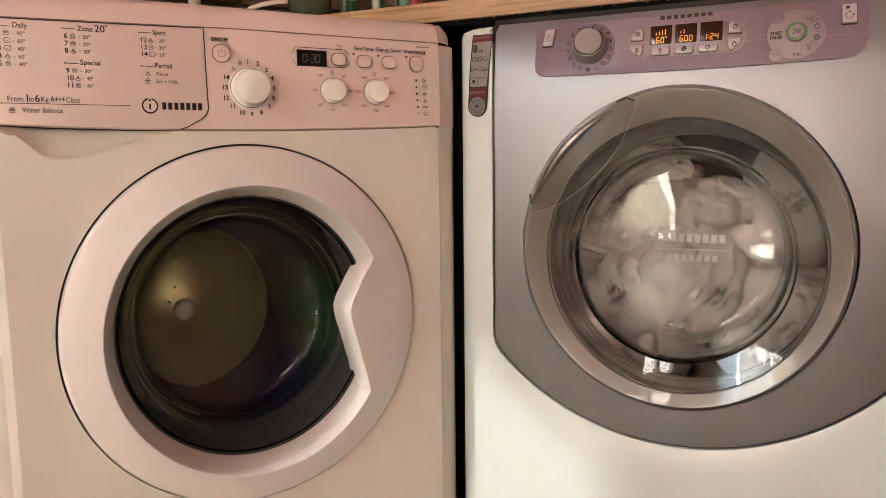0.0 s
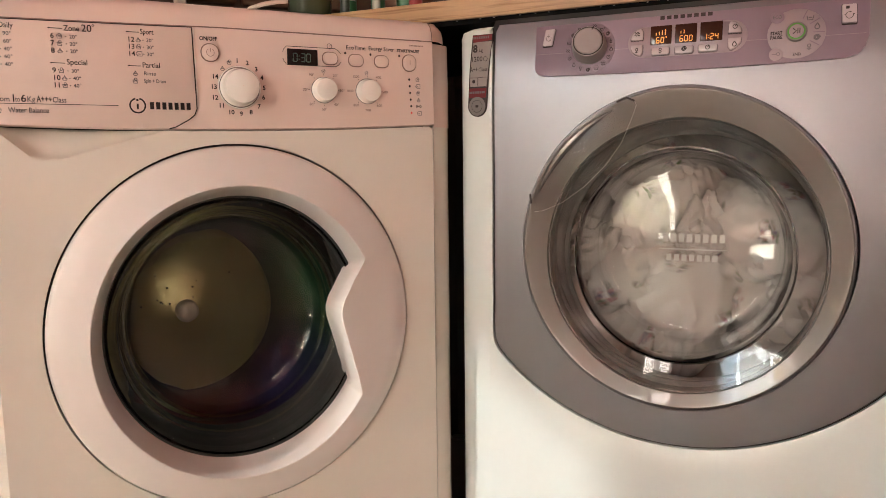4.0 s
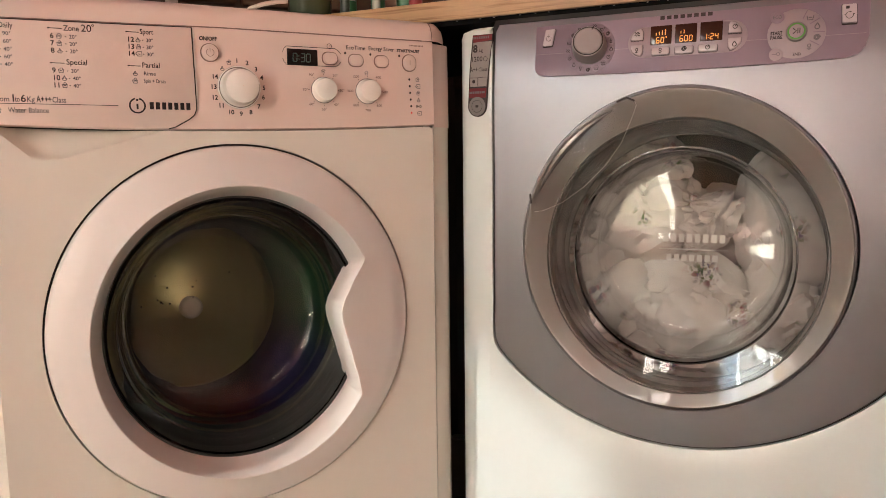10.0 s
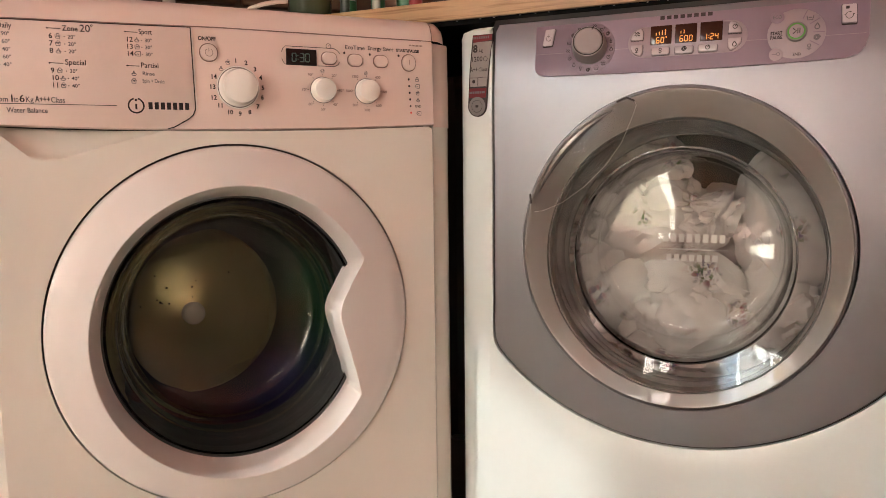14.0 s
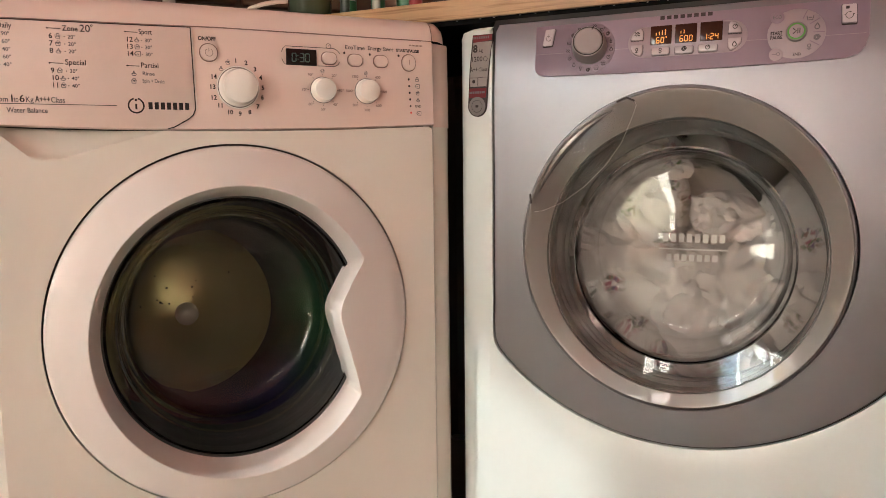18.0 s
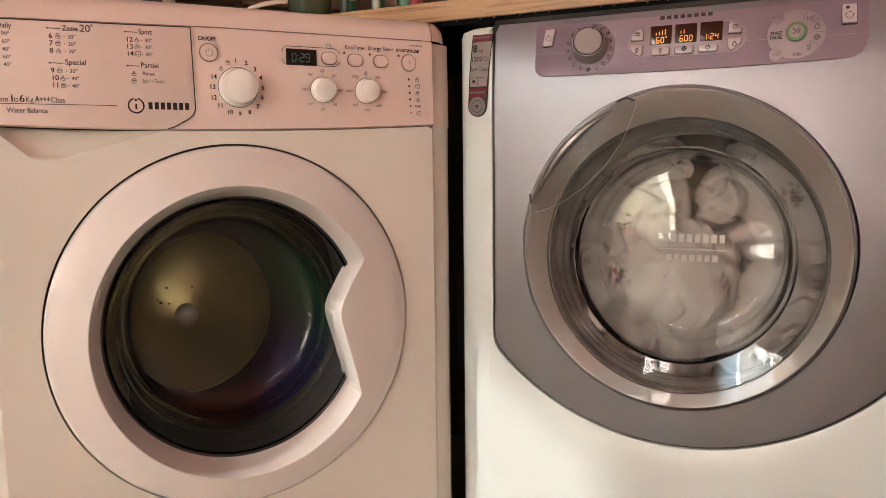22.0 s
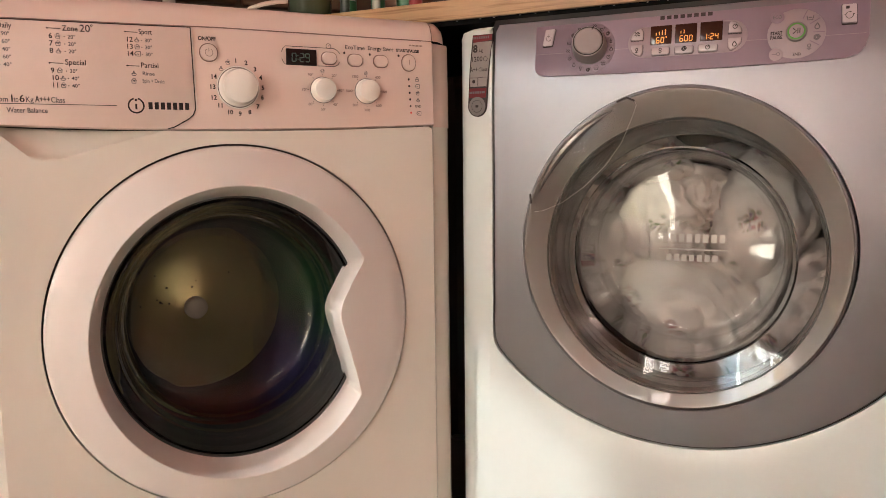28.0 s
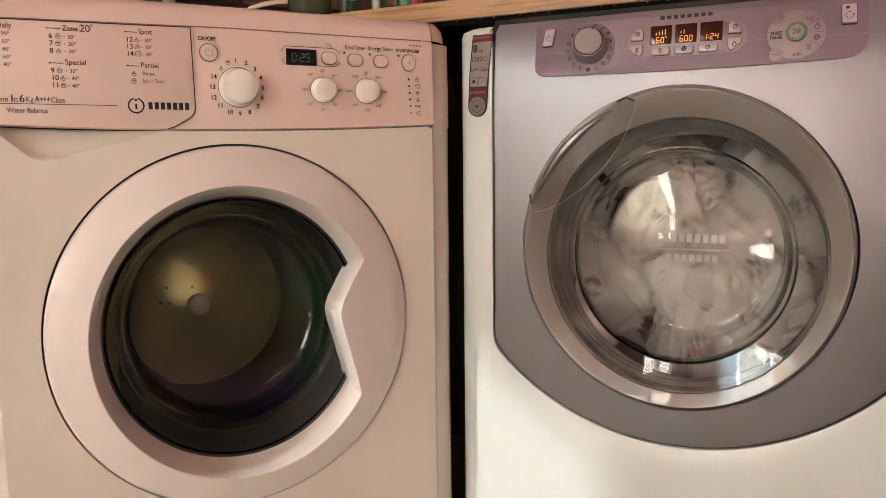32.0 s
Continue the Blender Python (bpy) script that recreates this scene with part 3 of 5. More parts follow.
def left_machine():
    cu, cz = LEFT_AXIS
    m = thing("washing_machine", "white front-loading washing machine with a round white door, spinning dark laundry", "washing machine", pose(LEFT_AT[0], LEFT_AT[1], 0, 0, 0, LEFT_AT[2]))
    W, D = 0.2991, 0.54
    # cabinet sides, back and bottom as one folded shell, open to the front
    prof = [(-W, D), (-W, 0.05), (-W + 0.004, 0.034), (-W + 0.012, 0.024), (-W + 0.022, 0.019), (-W + 0.0335, 0.0175), (-W + 0.037, 0.012), (-0.2556, 0.002)]
    for s in (1, -1):
        part("side_panel", skin([[(s * u, d, z) for u, d in prof] for z in (0.012, 0.3, 0.6, 0.8195)], False), ENAMEL, m)
    part("back_panel", box(-W + 0.002, W - 0.002, D - 0.004, D, 0.02, 0.815), ENAMEL, m, smooth=False)
    part("base_panel", box(-W + 0.002, W - 0.002, 0.03, D - 0.005, 0.012, 0.02), ENAMEL, m, smooth=False)
    for u in (-0.25, 0.25):
        for d in (0.07, 0.48):
            part("foot", lathe([(0.02, -0.006), (0.02, 0.006), (0.008, 0.006), (0.008, 0.012)], 0, 0, 20, (True, True)), RUBBER, m).matrix_basis = pose(u, d, 0.006, -90)
    # front sheet with its door opening and the finger hollow
    n = 360
    inner = [(cu + 0.2138 * math.cos(2 * math.pi * i / n), cz + 0.2193 * math.sin(2 * math.pi * i / n)) for i in range(n)]
    outer = [to_bounds(cu, cz, 2 * math.pi * i / n, -0.2556, 0.2556, 0.09, lambda u: fascia_edge(u) - 0.0011) for i in range(n)]
    rows = plate_rows(inner, outer, 56, scoop_depth)
    rows.insert(0, [(a[0], 0.03, a[1]) for a in inner])
    rows.append([(b[0], 0.02 + scoop_depth(b[0], b[1]), b[1]) for b in outer])
    part("front_panel", skin(rows), ENAMEL, m)
    part("plinth", box(-0.2556, 0.2556, 0.004, 0.02, 0.014, 0.088, 0.003), ENAMEL, m)
    part("door_gap", lathe([(0.2215, 0.009), (0.205, 0.009)], cu, cz, 96), SEAM, m)
    part("panel_gap", box(-0.2556, 0.2556, 0.03, 0.034, 0.66, 0.83), SEAM, m, smooth=False)

    def sink(u):
        """How far the lid's lower edge dips towards the drawer's end."""
        return 0.0045 * max(0.0, min(1.0, (-0.02 - u) / 0.237)) ** 0.8

    # lid
    lid = []
    for z, back in ((0.8215, 0.002), (0.832, 0.0035), (0.841, 0.008), (0.847, 0.016), (0.85, 0.03)):
        row = []
        for u in np.linspace(-W - 0.0, W + 0.0, 41):
            round_end = 0.05 * max(0, (abs(u) - 0.252) / 0.047) ** 2.2
            row.append((float(u), back + round_end, z - 0.012 * max(0, (abs(u) - 0.27) / 0.029) ** 2 * (z - 0.8215) / 0.0285 - sink(u) * (0.85 - z) / 0.0285))
        lid.append(row)
    lid.append([(p[0], D, 0.85 - 0.012 * max(0, (abs(p[0]) - 0.27) / 0.029) ** 2) for p in lid[-1]])
    part("lid", skin(lid, False), FASCIA, m)
    part("lid_joint", tube([(0.2575, 0.0018, 0.8216), (0.2575, 0.0034, 0.832), (0.2575, 0.0079, 0.841), (0.2575, 0.0159, 0.847)], 0.0005, 6), SOFT_SEAM, m)
    # control panel with a shoulder at each end
    us = np.linspace(-0.2575, 0.2575, 60)
    fas = [[(float(u), 0.02, fascia_edge(u) - 0.0) for u in us], [(float(u), 0.0015, fascia_edge(u)) for u in us], [(float(u), -0.001, fascia_edge(u) + 0.0015) for u in us]]
    fas += [[(float(u), -0.001 + 0.0025 * t, fascia_edge(u) + 0.0015 + (0.8185 - sink(u) - fascia_edge(u) - 0.003) * t) for u in us] for t in (0.33, 0.66, 1.0)]
    fas += [[(float(u), 0.003, 0.8203 - sink(u)) for u in us]]
    part("control_panel", skin(fas, False), FASCIA, m, "white plastic control panel with printed programme lists")
    for s in (-1, 1):
        cap = []
        for z in (0.711, 0.75, 0.79, 0.8195):
            t = (z - 0.711) / 0.1085
            cap.append([(s * u, d + 0.002 * t, z) for u, d in ((0.2575, 0.0), (0.2595, 0.0045), (0.263, 0.0085), (0.275, 0.0125), (0.288, 0.02), (0.2955, 0.032), (0.2991, 0.052))])
        part("end_cap", skin(cap, False), FASCIA, m)
    part("lid_seam", line_strip([(float(u), 0.82095 - sink(u)) for u in np.linspace(-0.2575, 0.2575, 40)], 0.0010, 0.0030), SOFT_SEAM, m)
    d = -0.0006

    # detergent drawer front: a raised plate bounded by a dark groove
    edge = [(-0.257, fascia_edge(-0.257) + 0.0008), (-0.16, fascia_edge(-0.16) + 0.0008), (-0.0725, fascia_edge(-0.0725) + 0.0012), (-0.066, 0.7075), (-0.0503, 0.7165), (-0.0445, 0.7215), (-0.0417, 0.7285), (-0.0424, 0.77), (-0.0432, 0.8188 - sink(-0.0432)), (-0.10, 0.8186 - sink(-0.10)), (-0.18, 0.8184 - sink(-0.18)), (-0.257, 0.8183 - sink(-0.257))]
    drawer = part("detergent_drawer", pad(edge, 0.004, -0.0016, 0.0006), FASCIA, m, "drawer front with the printed programme list")
    part("groove", line_strip(edge[2:9], 0.0012, -0.0017), SEAM, drawer)
    part("groove", line_strip([(float(u), 0.8192 - sink(u)) for u in np.linspace(-0.257, -0.043, 16)], 0.0010, -0.0017), SEAM, drawer)
    dd = -0.0017
    # highlight along the groove's right edge, drawn as a white line
    part("groove", line_strip([(-0.0402, 0.7285), (-0.0409, 0.77), (-0.0417, 0.8185)], 0.0012, -0.0012), KNOB, drawer)

    def rule(u0, u1, z, w=0.0007):
        part("rule", line_strip([(u0, z), (u1, z)], w, dd), INK, drawer)
        part("rule_dot", pad([(u0 + 0.0008 * math.cos(k * math.pi / 4), z + 0.0008 * math.sin(k * math.pi / 4)) for k in range(8)], dd, dd - 0.0004, 0.0001), INK, drawer)

    def icon(u, z, s, k, mat=GREY_INK, parent=drawer, dep=dd):
        """A small line pictogram: a garment, tub, shirt or skein, by k."""
        shapes = {0: [(-1, 0.5), (-0.75, -1), (0.75, -1), (1, 0.5)], 1: [(-1.3, 0), (-0.5, 1), (1.3, 1), (1.3, -1), (-0.5, -1), (-1.3, 0)], 2: [(-1, 0.3), (-0.7, -1), (0.7, -1), (1, 0.3), (-1, 0.3)], 3: [(0, 1), (0.3, 0.2), (1, -0.4), (0.6, -1), (-0.6, -1), (-1, -0.4), (-0.3, 0.2), (0, 1)]}
        part("pictogram", line_strip([(u + s * a, z + s * b) for a, b in shapes[k % 4]], s * 0.30, dep), mat, parent)
        if k % 4 in (0, 2):
            part("pictogram", line_strip(arc(u + s * 0.1, z + s * 0.55, s * 0.55, 0, 360, 10), s * 0.26, dep), mat, parent)
        part("pictogram", line_strip([(u - s * 0.55, z - s * 0.3), (u, z - s * 0.05), (u + s * 0.55, z - s * 0.4)], s * 0.26, dep), mat, parent)

    def programme(u, z, number, k, heat):
        words("number", number, u, z - 0.0001, 0.0074, dd, INK, drawer, bold=0.0001)
        wide = 0.0045 if len(number) > 1 else 0
        icon(u + 0.0085 + wide * 0.6, z + 0.0024, 0.0024, k)
        if heat:
            part("dash", line_strip([(u + 0.0142 + wide * 0.3, z + 0.002), (u + 0.0152 + wide * 0.3, z + 0.002)], 0.0009, dd), INK, drawer)
            words("temperature", heat, u + 0.0178 + wide * 0.3, z + 0.0003, 0.0055, dd, GREY_INK, drawer)

    head = 0.0079
    rule(-0.2425, -0.2330, 0.8072)
    words("heading", "Daily", -0.231, 0.8063, head, dd, INK, drawer, 0.0130)
    for i, (nr, heat) in enumerate((("1", "90\u00b0"), ("2", "60\u00b0"), ("3", "40\u00b0"), ("4", "60\u00b0"), ("5", "40\u00b0"))):
        programme(-0.2452, 0.7984 - 0.0077 * i, nr, (2, 1, 1, 3, 2)[i], heat)
    rule(-0.1857, -0.1731, 0.8086)
    words("heading", "Zone", -0.1717, 0.8067, head, dd, INK, drawer, 0.0148)
    words("heading", "20", -0.1552, 0.8067, 0.0105, dd, INK, drawer, 0.0098)
    words("heading", "\u00b0", -0.1452, 0.8085, 0.0085, dd, INK, drawer)
    for i, nr in enumerate("678"):
        programme(-0.1848, 0.7985 - 0.0075 * i, nr, (0, 2, 3)[i], "20\u00b0")
    rule(-0.1855, -0.1728, 0.7731)
    words("heading", "Special", -0.1711, 0.7719, head, dd, INK, drawer, 0.0196)
    for i, (nr, heat) in enumerate((("9", "30\u00b0"), ("10", "40\u00b0"), ("11", "40\u00b0"))):
        programme(-0.185, 0.7632 - 0.0076 * i, nr, (0, 3, 2)[i], heat)
    rule(-0.1109, -0.0984, 0.8095)
    words("heading", "Sport", -0.0974, 0.8078, head, dd, INK, drawer, 0.0136)
    for i, nr in enumerate(("12", "13", "14")):
        programme(-0.1108, 0.7992 - 0.0075 * i, nr, (3, 0, 1)[i], "30\u00b0")
    rule(-0.1108, -0.0982, 0.7735)
    words("heading", "Partial", -0.0971, 0.7721, head, dd, INK, drawer, 0.0178)
    icon(-0.1044, 0.7657, 0.0024, 3)
    words("line", "Rinse", -0.0959, 0.7638, 0.0058, dd, GREY_INK, drawer)
    icon(-0.1049, 0.7575, 0.0026, 2)
    words("line", "Spin + Drain", -0.0963, 0.7558, 0.0058, dd, GREY_INK, drawer, 0.0225)
    for text, u, size, mat, wide in (("From", -0.2405, 0.0080, GREY_INK, 0.0142), ("1", -0.2248, 0.0105, INK, None), ("to", -0.2208, 0.0080, GREY_INK, 0.0044), ("6", -0.2158, 0.0105, INK, None), ("Kg", -0.2102, 0.0080, GREY_INK, 0.0070), ("A+++", -0.2013, 0.0095, INK, 0.0140), ("Class", -0.1868, 0.0080, GREY_INK, 0.0128)):
        words("line", text, u, 0.7323, size, dd, mat, drawer, wide, bold=0.00012 if mat is INK else 0.00007)
    rule(-0.2455, -0.1235, 0.7304, 0.0006)
    icon(-0.2365, 0.7235, 0.0028, 2)
    words("line", "Water Balance", -0.2277, 0.7213, 0.0075, dd, GREY_INK, drawer, 0.0372)
    # maker's emblem and wordmark as plain shapes
    part("emblem", line_strip(arc(-0.1041, 0.7308, 0.0078, 105, 435, 30), 0.0017, dd), INK, drawer)
    part("emblem", line_strip([(-0.1041, 0.7268), (-0.1041, 0.7328)], 0.0020, dd), INK, drawer)
    part("emblem", pad([(-0.1041 + 0.0013 * math.cos(k * math.pi / 4), 0.7368 + 0.0013 * math.sin(k * math.pi / 4)) for k in range(8)], dd, dd - 0.0005, 0.0001), INK, drawer)
    bars("wordmark", -0.0915, -0.0465, 0.7270, 0.0078, 7, dd, INK, drawer)

    # controls
    words("lettering", "ON/OFF", -0.0354, 0.8053, 0.0062, d, INK, m, 0.0195, bold=0.0002)
    b = button(-0.0243, 0.7919, 0.0185, 0.0185, d, m)
    part("power_sign", line_strip(arc(-0.0243, 0.7917, 0.0042, 120, 420, 20), 0.0006, d - 0.0031), SOFT_INK, b)
    part("power_sign", line_strip([(-0.0243, 0.7925), (-0.0243, 0.7968)], 0.0006, d - 0.0031), SOFT_INK, b)
    k1 = knob("programme_dial", 0.0072, 0.7540, 0.0208, d, m, 0.022)
    for nr, (u, z) in zip(range(1, 15), ((0.0056, 0.7843), (0.0171, 0.7823), (0.0272, 0.7756), (0.0334, 0.7661), (0.0356, 0.7544), (0.0345, 0.7433), (0.0287, 0.7326), (0.0192, 0.7259), (0.008, 0.7238), (-0.0035, 0.7255), (-0.014, 0.733), (-0.0211, 0.7418), (-0.0218, 0.7539), (-0.02, 0.7654))):
        words("number", str(nr), u, z - 0.0024, 0.0072, d, INK, m, align="CENTER", bold=0.0002)
    icon(-0.0113, 0.7752, 0.0024, 3, GREY_INK, m, d)
    icon(-0.0035, 0.7822, 0.0024, 2, GREY_INK, m, d)
    k2 = knob("temperature_dial", 0.1087, 0.7541, 0.0142, d, m, 0.015)
    k3 = knob("spin_dial", 0.1655, 0.7543, 0.0142, d, m, 0.015)
    for cu2, labels in ((0.1087, (("20\u00b0", 50), ("30\u00b0", 0), ("40\u00b0", -48), ("50\u00b0", -90), ("60\u00b0", -132), ("70\u00b0", 180), ("90\u00b0", 130))), (0.1655, (("400", 50), ("500", 0), ("600", -48), ("700", -90), ("800", -132), ("1000", 180), ("1200", 130)))):
        for txt, a in labels:
            ca, sa = math.cos(radians(a)), math.sin(radians(a))
            words("number", txt, cu2 + (0.0232 if len(txt) < 4 else 0.0236) * ca, 0.7542 + 0.0232 * sa - 0.0016, 0.0045, d, SOFT_INK, m, (0.0058, 0.0074, 0.0080)[min(len(txt), 4) - 2] if "\u00b0" not in txt else 0.0064, align="CENTER")
            part("tick", line_strip([(cu2 + 0.0178 * ca, 0.7542 + 0.0178 * sa), (cu2 + 0.0195 * ca, 0.7542 + 0.0195 * sa)], 0.0005, d), INK, m)
        icon(cu2 + (0.0 if cu2 < 0.13 else -0.001), 0.7768, 0.0022, 0, GREY_INK, m, d)
        part("tick", line_strip([(cu2, 0.7718), (cu2, 0.7736)], 0.0005, d), INK, m)
    screen = part("display", pad(rounded_outline(0.0372, 0.0192, 0.0008, 2, 0.0833, 0.7920), d + 0.001, d - 0.0006, 0.0003), SCREEN, m, "black display with dim digits")
    # the count goes from 0:30 to 0:29: one bar of each of the last two digits changes its place
    x = seven_segments("digit", "0:", 0.0715, 0.7868, 0.0094, d - 0.0007, LCD, screen, 0.05)
    h = 0.0094
    w, th = h * 0.5, h * 0.11
    for shared, (a, b) in (("abdg", ("c", "e")), ("abcdf", ("e", "g"))):
        spots = {"a": (w / 2, h, 1), "g": (w / 2, h / 2, 1), "d": (w / 2, 0, 1), "b": (w, h * 0.75, 0), "c": (w, h * 0.25, 0), "f": (0, h * 0.75, 0), "e": (0, h * 0.25, 0)}

        def bar(key, name, bm=None, at=None):
            cx, czz, flat = spots[key]
            p, q = (w * 0.42, th / 2) if flat else (th / 2, h * 0.21)
            return box(-p, p, d - 0.0013, d - 0.0007, -q, q, bm=bm)

        for key2 in shared:
            part("bar", bar(key2, "bar"), LCD, screen, smooth=False).matrix_basis = pose(x + spots[key2][0] + 0.05 * spots[key2][1], 0, 0.7868 + spots[key2][1])
        piece = part("bar", bar(a, "bar"), LCD, screen, smooth=False)
        turn = 90 if spots[b][2] else 0
        DISPLAY_BARS.append((piece, pose(x + spots[a][0] + 0.05 * spots[a][1], 0, 0.7868 + spots[a][1]), pose(x + spots[b][0] + 0.05 * spots[b][1], 0, 0.7868 + spots[b][1], 0, min(turn, 89), 0)))
        x += h * 0.72
    for s, a0 in ((1, 0), (-1, 0)):
        pts = [(0.0592, 0.7935 + s * 0.0035), (0.0608, 0.7935 + s * 0.0075), (0.064, 0.7935 + s * 0.0108), (0.124, 0.7935 + s * 0.0108), (0.1285, 0.7935 + s * 0.0085), (0.1315, 0.7935 + s * 0.0048)]
        part("outline", line_strip(pts, 0.0007, d), INK, m)
    part("clock_sign", line_strip(arc(0.1172, 0.8068, 0.003, 0, 360, 16), 0.0006, d), INK, m)
    part("clock_sign", line_strip([(0.1172, 0.8068), (0.1186, 0.8085)], 0.0006, d), INK, m)
    button(0.1175, 0.7923, 0.0182, 0.0138, d, m)
    button(0.1510, 0.7915, 0.0182, 0.0138, d, m)
    button(0.1850, 0.7917, 0.0182, 0.0138, d, m)
    b = button(0.2232, 0.7917, 0.0175, 0.0195, d, m)
    part("start_sign", line_strip([(0.2232, 0.789), (0.2232, 0.795)], 0.0006, d - 0.0031), SOFT_INK, b)
    words("lettering", "EcoTime", 0.1381, 0.8046, 0.0070, d, INK, m, 0.0252)
    words("lettering", "Energy Saver", 0.1677, 0.8050, 0.0070, d, INK, m, 0.0345)
    words("lettering", "START/PAUSE", 0.2062, 0.8049, 0.0052, d, INK, m, 0.0315, bold=0.0002)
    bars("small_print", 0.224, 0.2435, 0.8128, 0.0018, 10, d, SOFT_INK, m)
    for u, z, mat in ((0.1373, 0.8000, INK), (0.1705, 0.7997, INK), (0.2096, 0.8002, INK)) + tuple((0.2231 + 0.0005 * i, 0.7710 - 0.00846 * i, RED_LED if i == 5 else INK) for i in range(6)):
        part("indicator", pad([(u + 0.0012 * math.cos(k * math.pi / 5), z + 0.0015 * math.sin(k * math.pi / 5)) for k in range(10)], d + 0.0005, d - 0.0005, 0.0002), mat, m)
    for i in range(6):
        if i == 4:
            words("lettering", "END", 0.2315, 0.7357, 0.0042, d, INK, m, 0.0082, bold=0.0001)
        else:
            icon(0.2345 + 0.0004 * i, 0.7712 - 0.0086 * i, 0.0024, i, GREY_INK, m, d)

    # door: ring with its grip, bevel, glass bowl
    grip = [(-33.2, 0.1705), (-32.6, 0.1722), (-31.0, 0.1655), (-20.7, 0.1427), (-12.0, 0.1308), (-5.1, 0.1239), (0.0, 0.1206), (3.5, 0.1196), (7.5, 0.1200), (13.2, 0.1264), (20.9, 0.1453), (25.8, 0.1650), (26.7, 0.1722), (27.3, 0.1705)]

    def lip_at(a):
        if grip[0][0] < a < grip[-1][0]:
            return float(np.interp(a, [g[0] for g in grip], [g[1] for g in grip]))
        return 0.1705

    def lip(angle):
        a = (math.degrees(angle) + 180) % 360 - 180
        return (lip_at(a - 1.2) + 2 * lip_at(a) + lip_at(a + 1.2)) / 4

    def radius_of(key, a, dep):
        a2 = (math.degrees(a) + 180) % 360 - 180
        inside = smoothstep(-33.5, -31.5, a2) * (1 - smoothstep(25.5, 27.5, a2))
        if key == "lip_out":
            return lip(a) + 0.0008, dep
        if key == "lip":
            return lip(a), dep
        if key == "lip_round":
            return lip(a) - 0.0012, dep
        if key == "bevel":
            return min(lip(a) - 0.0065 * inside - 0.012 * (1 - inside), 0.1575), dep - 0.016 * inside if dep < 0.02 else dep
        return key, dep

    door = part("door", turned([(0.2140, 0.010), (0.2140, -0.002), (0.2132, -0.0052), (0.2115, -0.0074), (0.2098, -0.0084), (0.2085, -0.0090), (0.2078, -0.0093), (0.200, -0.0125), (0.188, -0.0165), ("lip_out", -0.0202), ("lip", -0.0205), ("lip_round", -0.0198), ("bevel", 0.014), ("bevel", 0.03)], cu, cz, radius_of, 360), RING, m, "white plastic door ring with a moulded finger grip")
    part("inner_frame", lathe([(0.1605, 0.018), (0.1560, 0.0175), (0.1545, 0.022), (0.153, 0.04)], cu, cz, 128), RUBBER, door)
    bowl = part("door_glass", lathe([(0.1555, 0.020), (0.152, 0.026), (0.1455, 0.045), (0.136, 0.085), (0.1295, 0.112), (0.124, 0.121), (0.114, 0.1255), (0.06, 0.1285), (0.0005, 0.129), (0.0005, 0.125), (0.06, 0.1245), (0.112, 0.1215), (0.120, 0.1175), (0.1255, 0.110), (0.1302, 0.0905), (0.1299, 0.088), (0.1314, 0.0855), (0.1386, 0.0555), (0.1384, 0.053), (0.1400, 0.0505), (0.1415, 0.043), (0.148, 0.024), (0.1515, 0.0185), (0.1555, 0.020)], cu, cz, 128), GLASS, door)
    bowl.visible_shadow = False
    drops = random.Random(8)
    for u, z in ((-0.0865, 0.5229), (-0.0729, 0.5061), (-0.0359, 0.5128), (-0.0413, 0.5049), (-0.0413, 0.4912), (-0.0855, 0.4909), (-0.0816, 0.4875), (-0.0796, 0.4858), (-0.0706, 0.4849), (-0.1057, 0.4839), (0.0068, 0.5208)):
        r = drops.uniform(0.0009, 0.0016)
        part("water_drop", lathe([(r, 0.1216), (r * 0.85, 0.1205), (r * 0.4, 0.1198), (0.0001, 0.1196)], u, z, 10), SEAM, bowl)
    # gasket and tub
    part("gasket", lathe([(0.2175, 0.028), (0.168, 0.034), (0.160, 0.05), (0.163, 0.07), (0.158, 0.085), (0.166, 0.1), (0.160, 0.118), (0.2, 0.13), (0.29, 0.132)], cu, cz, 96), RUBBER, m, "dark grey rubber door gasket")
    part("tub", lathe([(0.262, 0.135), (0.262, 0.48)], cu, cz, 48), SHADED_STEEL, m)
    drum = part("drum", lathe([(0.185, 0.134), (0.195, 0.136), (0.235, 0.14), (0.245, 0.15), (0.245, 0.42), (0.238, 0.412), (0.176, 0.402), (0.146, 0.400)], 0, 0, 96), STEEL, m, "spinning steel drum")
    part("drum_back", lathe([(0.146, 0.3998), (0.143, 0.3965), (0.138, 0.396), (0.10, 0.3875), (0.06, 0.3785), (0.03, 0.3715), (0.016, 0.369)], 0, 0, 96), DRUM_BACK, drum, "olive-tinted brushed drum back")
    part("hub", lathe([(0.0185, 0.372), (0.018, 0.362), (0.0165, 0.356), (0.0135, 0.352), (0.008, 0.3495), (0.0005, 0.3488)], 0, 0, 40), HUB, drum, "pale hub")
    for k in range(3):
        a = radians(120 * k + 20)
        rows = []
        for dep, hh in ((0.16, 0.004), (0.19, 0.035), (0.37, 0.045), (0.40, 0.008)):
            rows.append([((0.245 - h2) * math.cos(a) - s * 0.02 * math.sin(a), dep, (0.245 - h2) * math.sin(a) + s * 0.02 * math.cos(a)) for s, h2 in ((-1.3, 0), (-0.6, hh * 0.8), (0, hh), (0.6, hh * 0.8), (1.3, 0))])
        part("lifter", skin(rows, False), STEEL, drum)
    holes = bmesh.new()
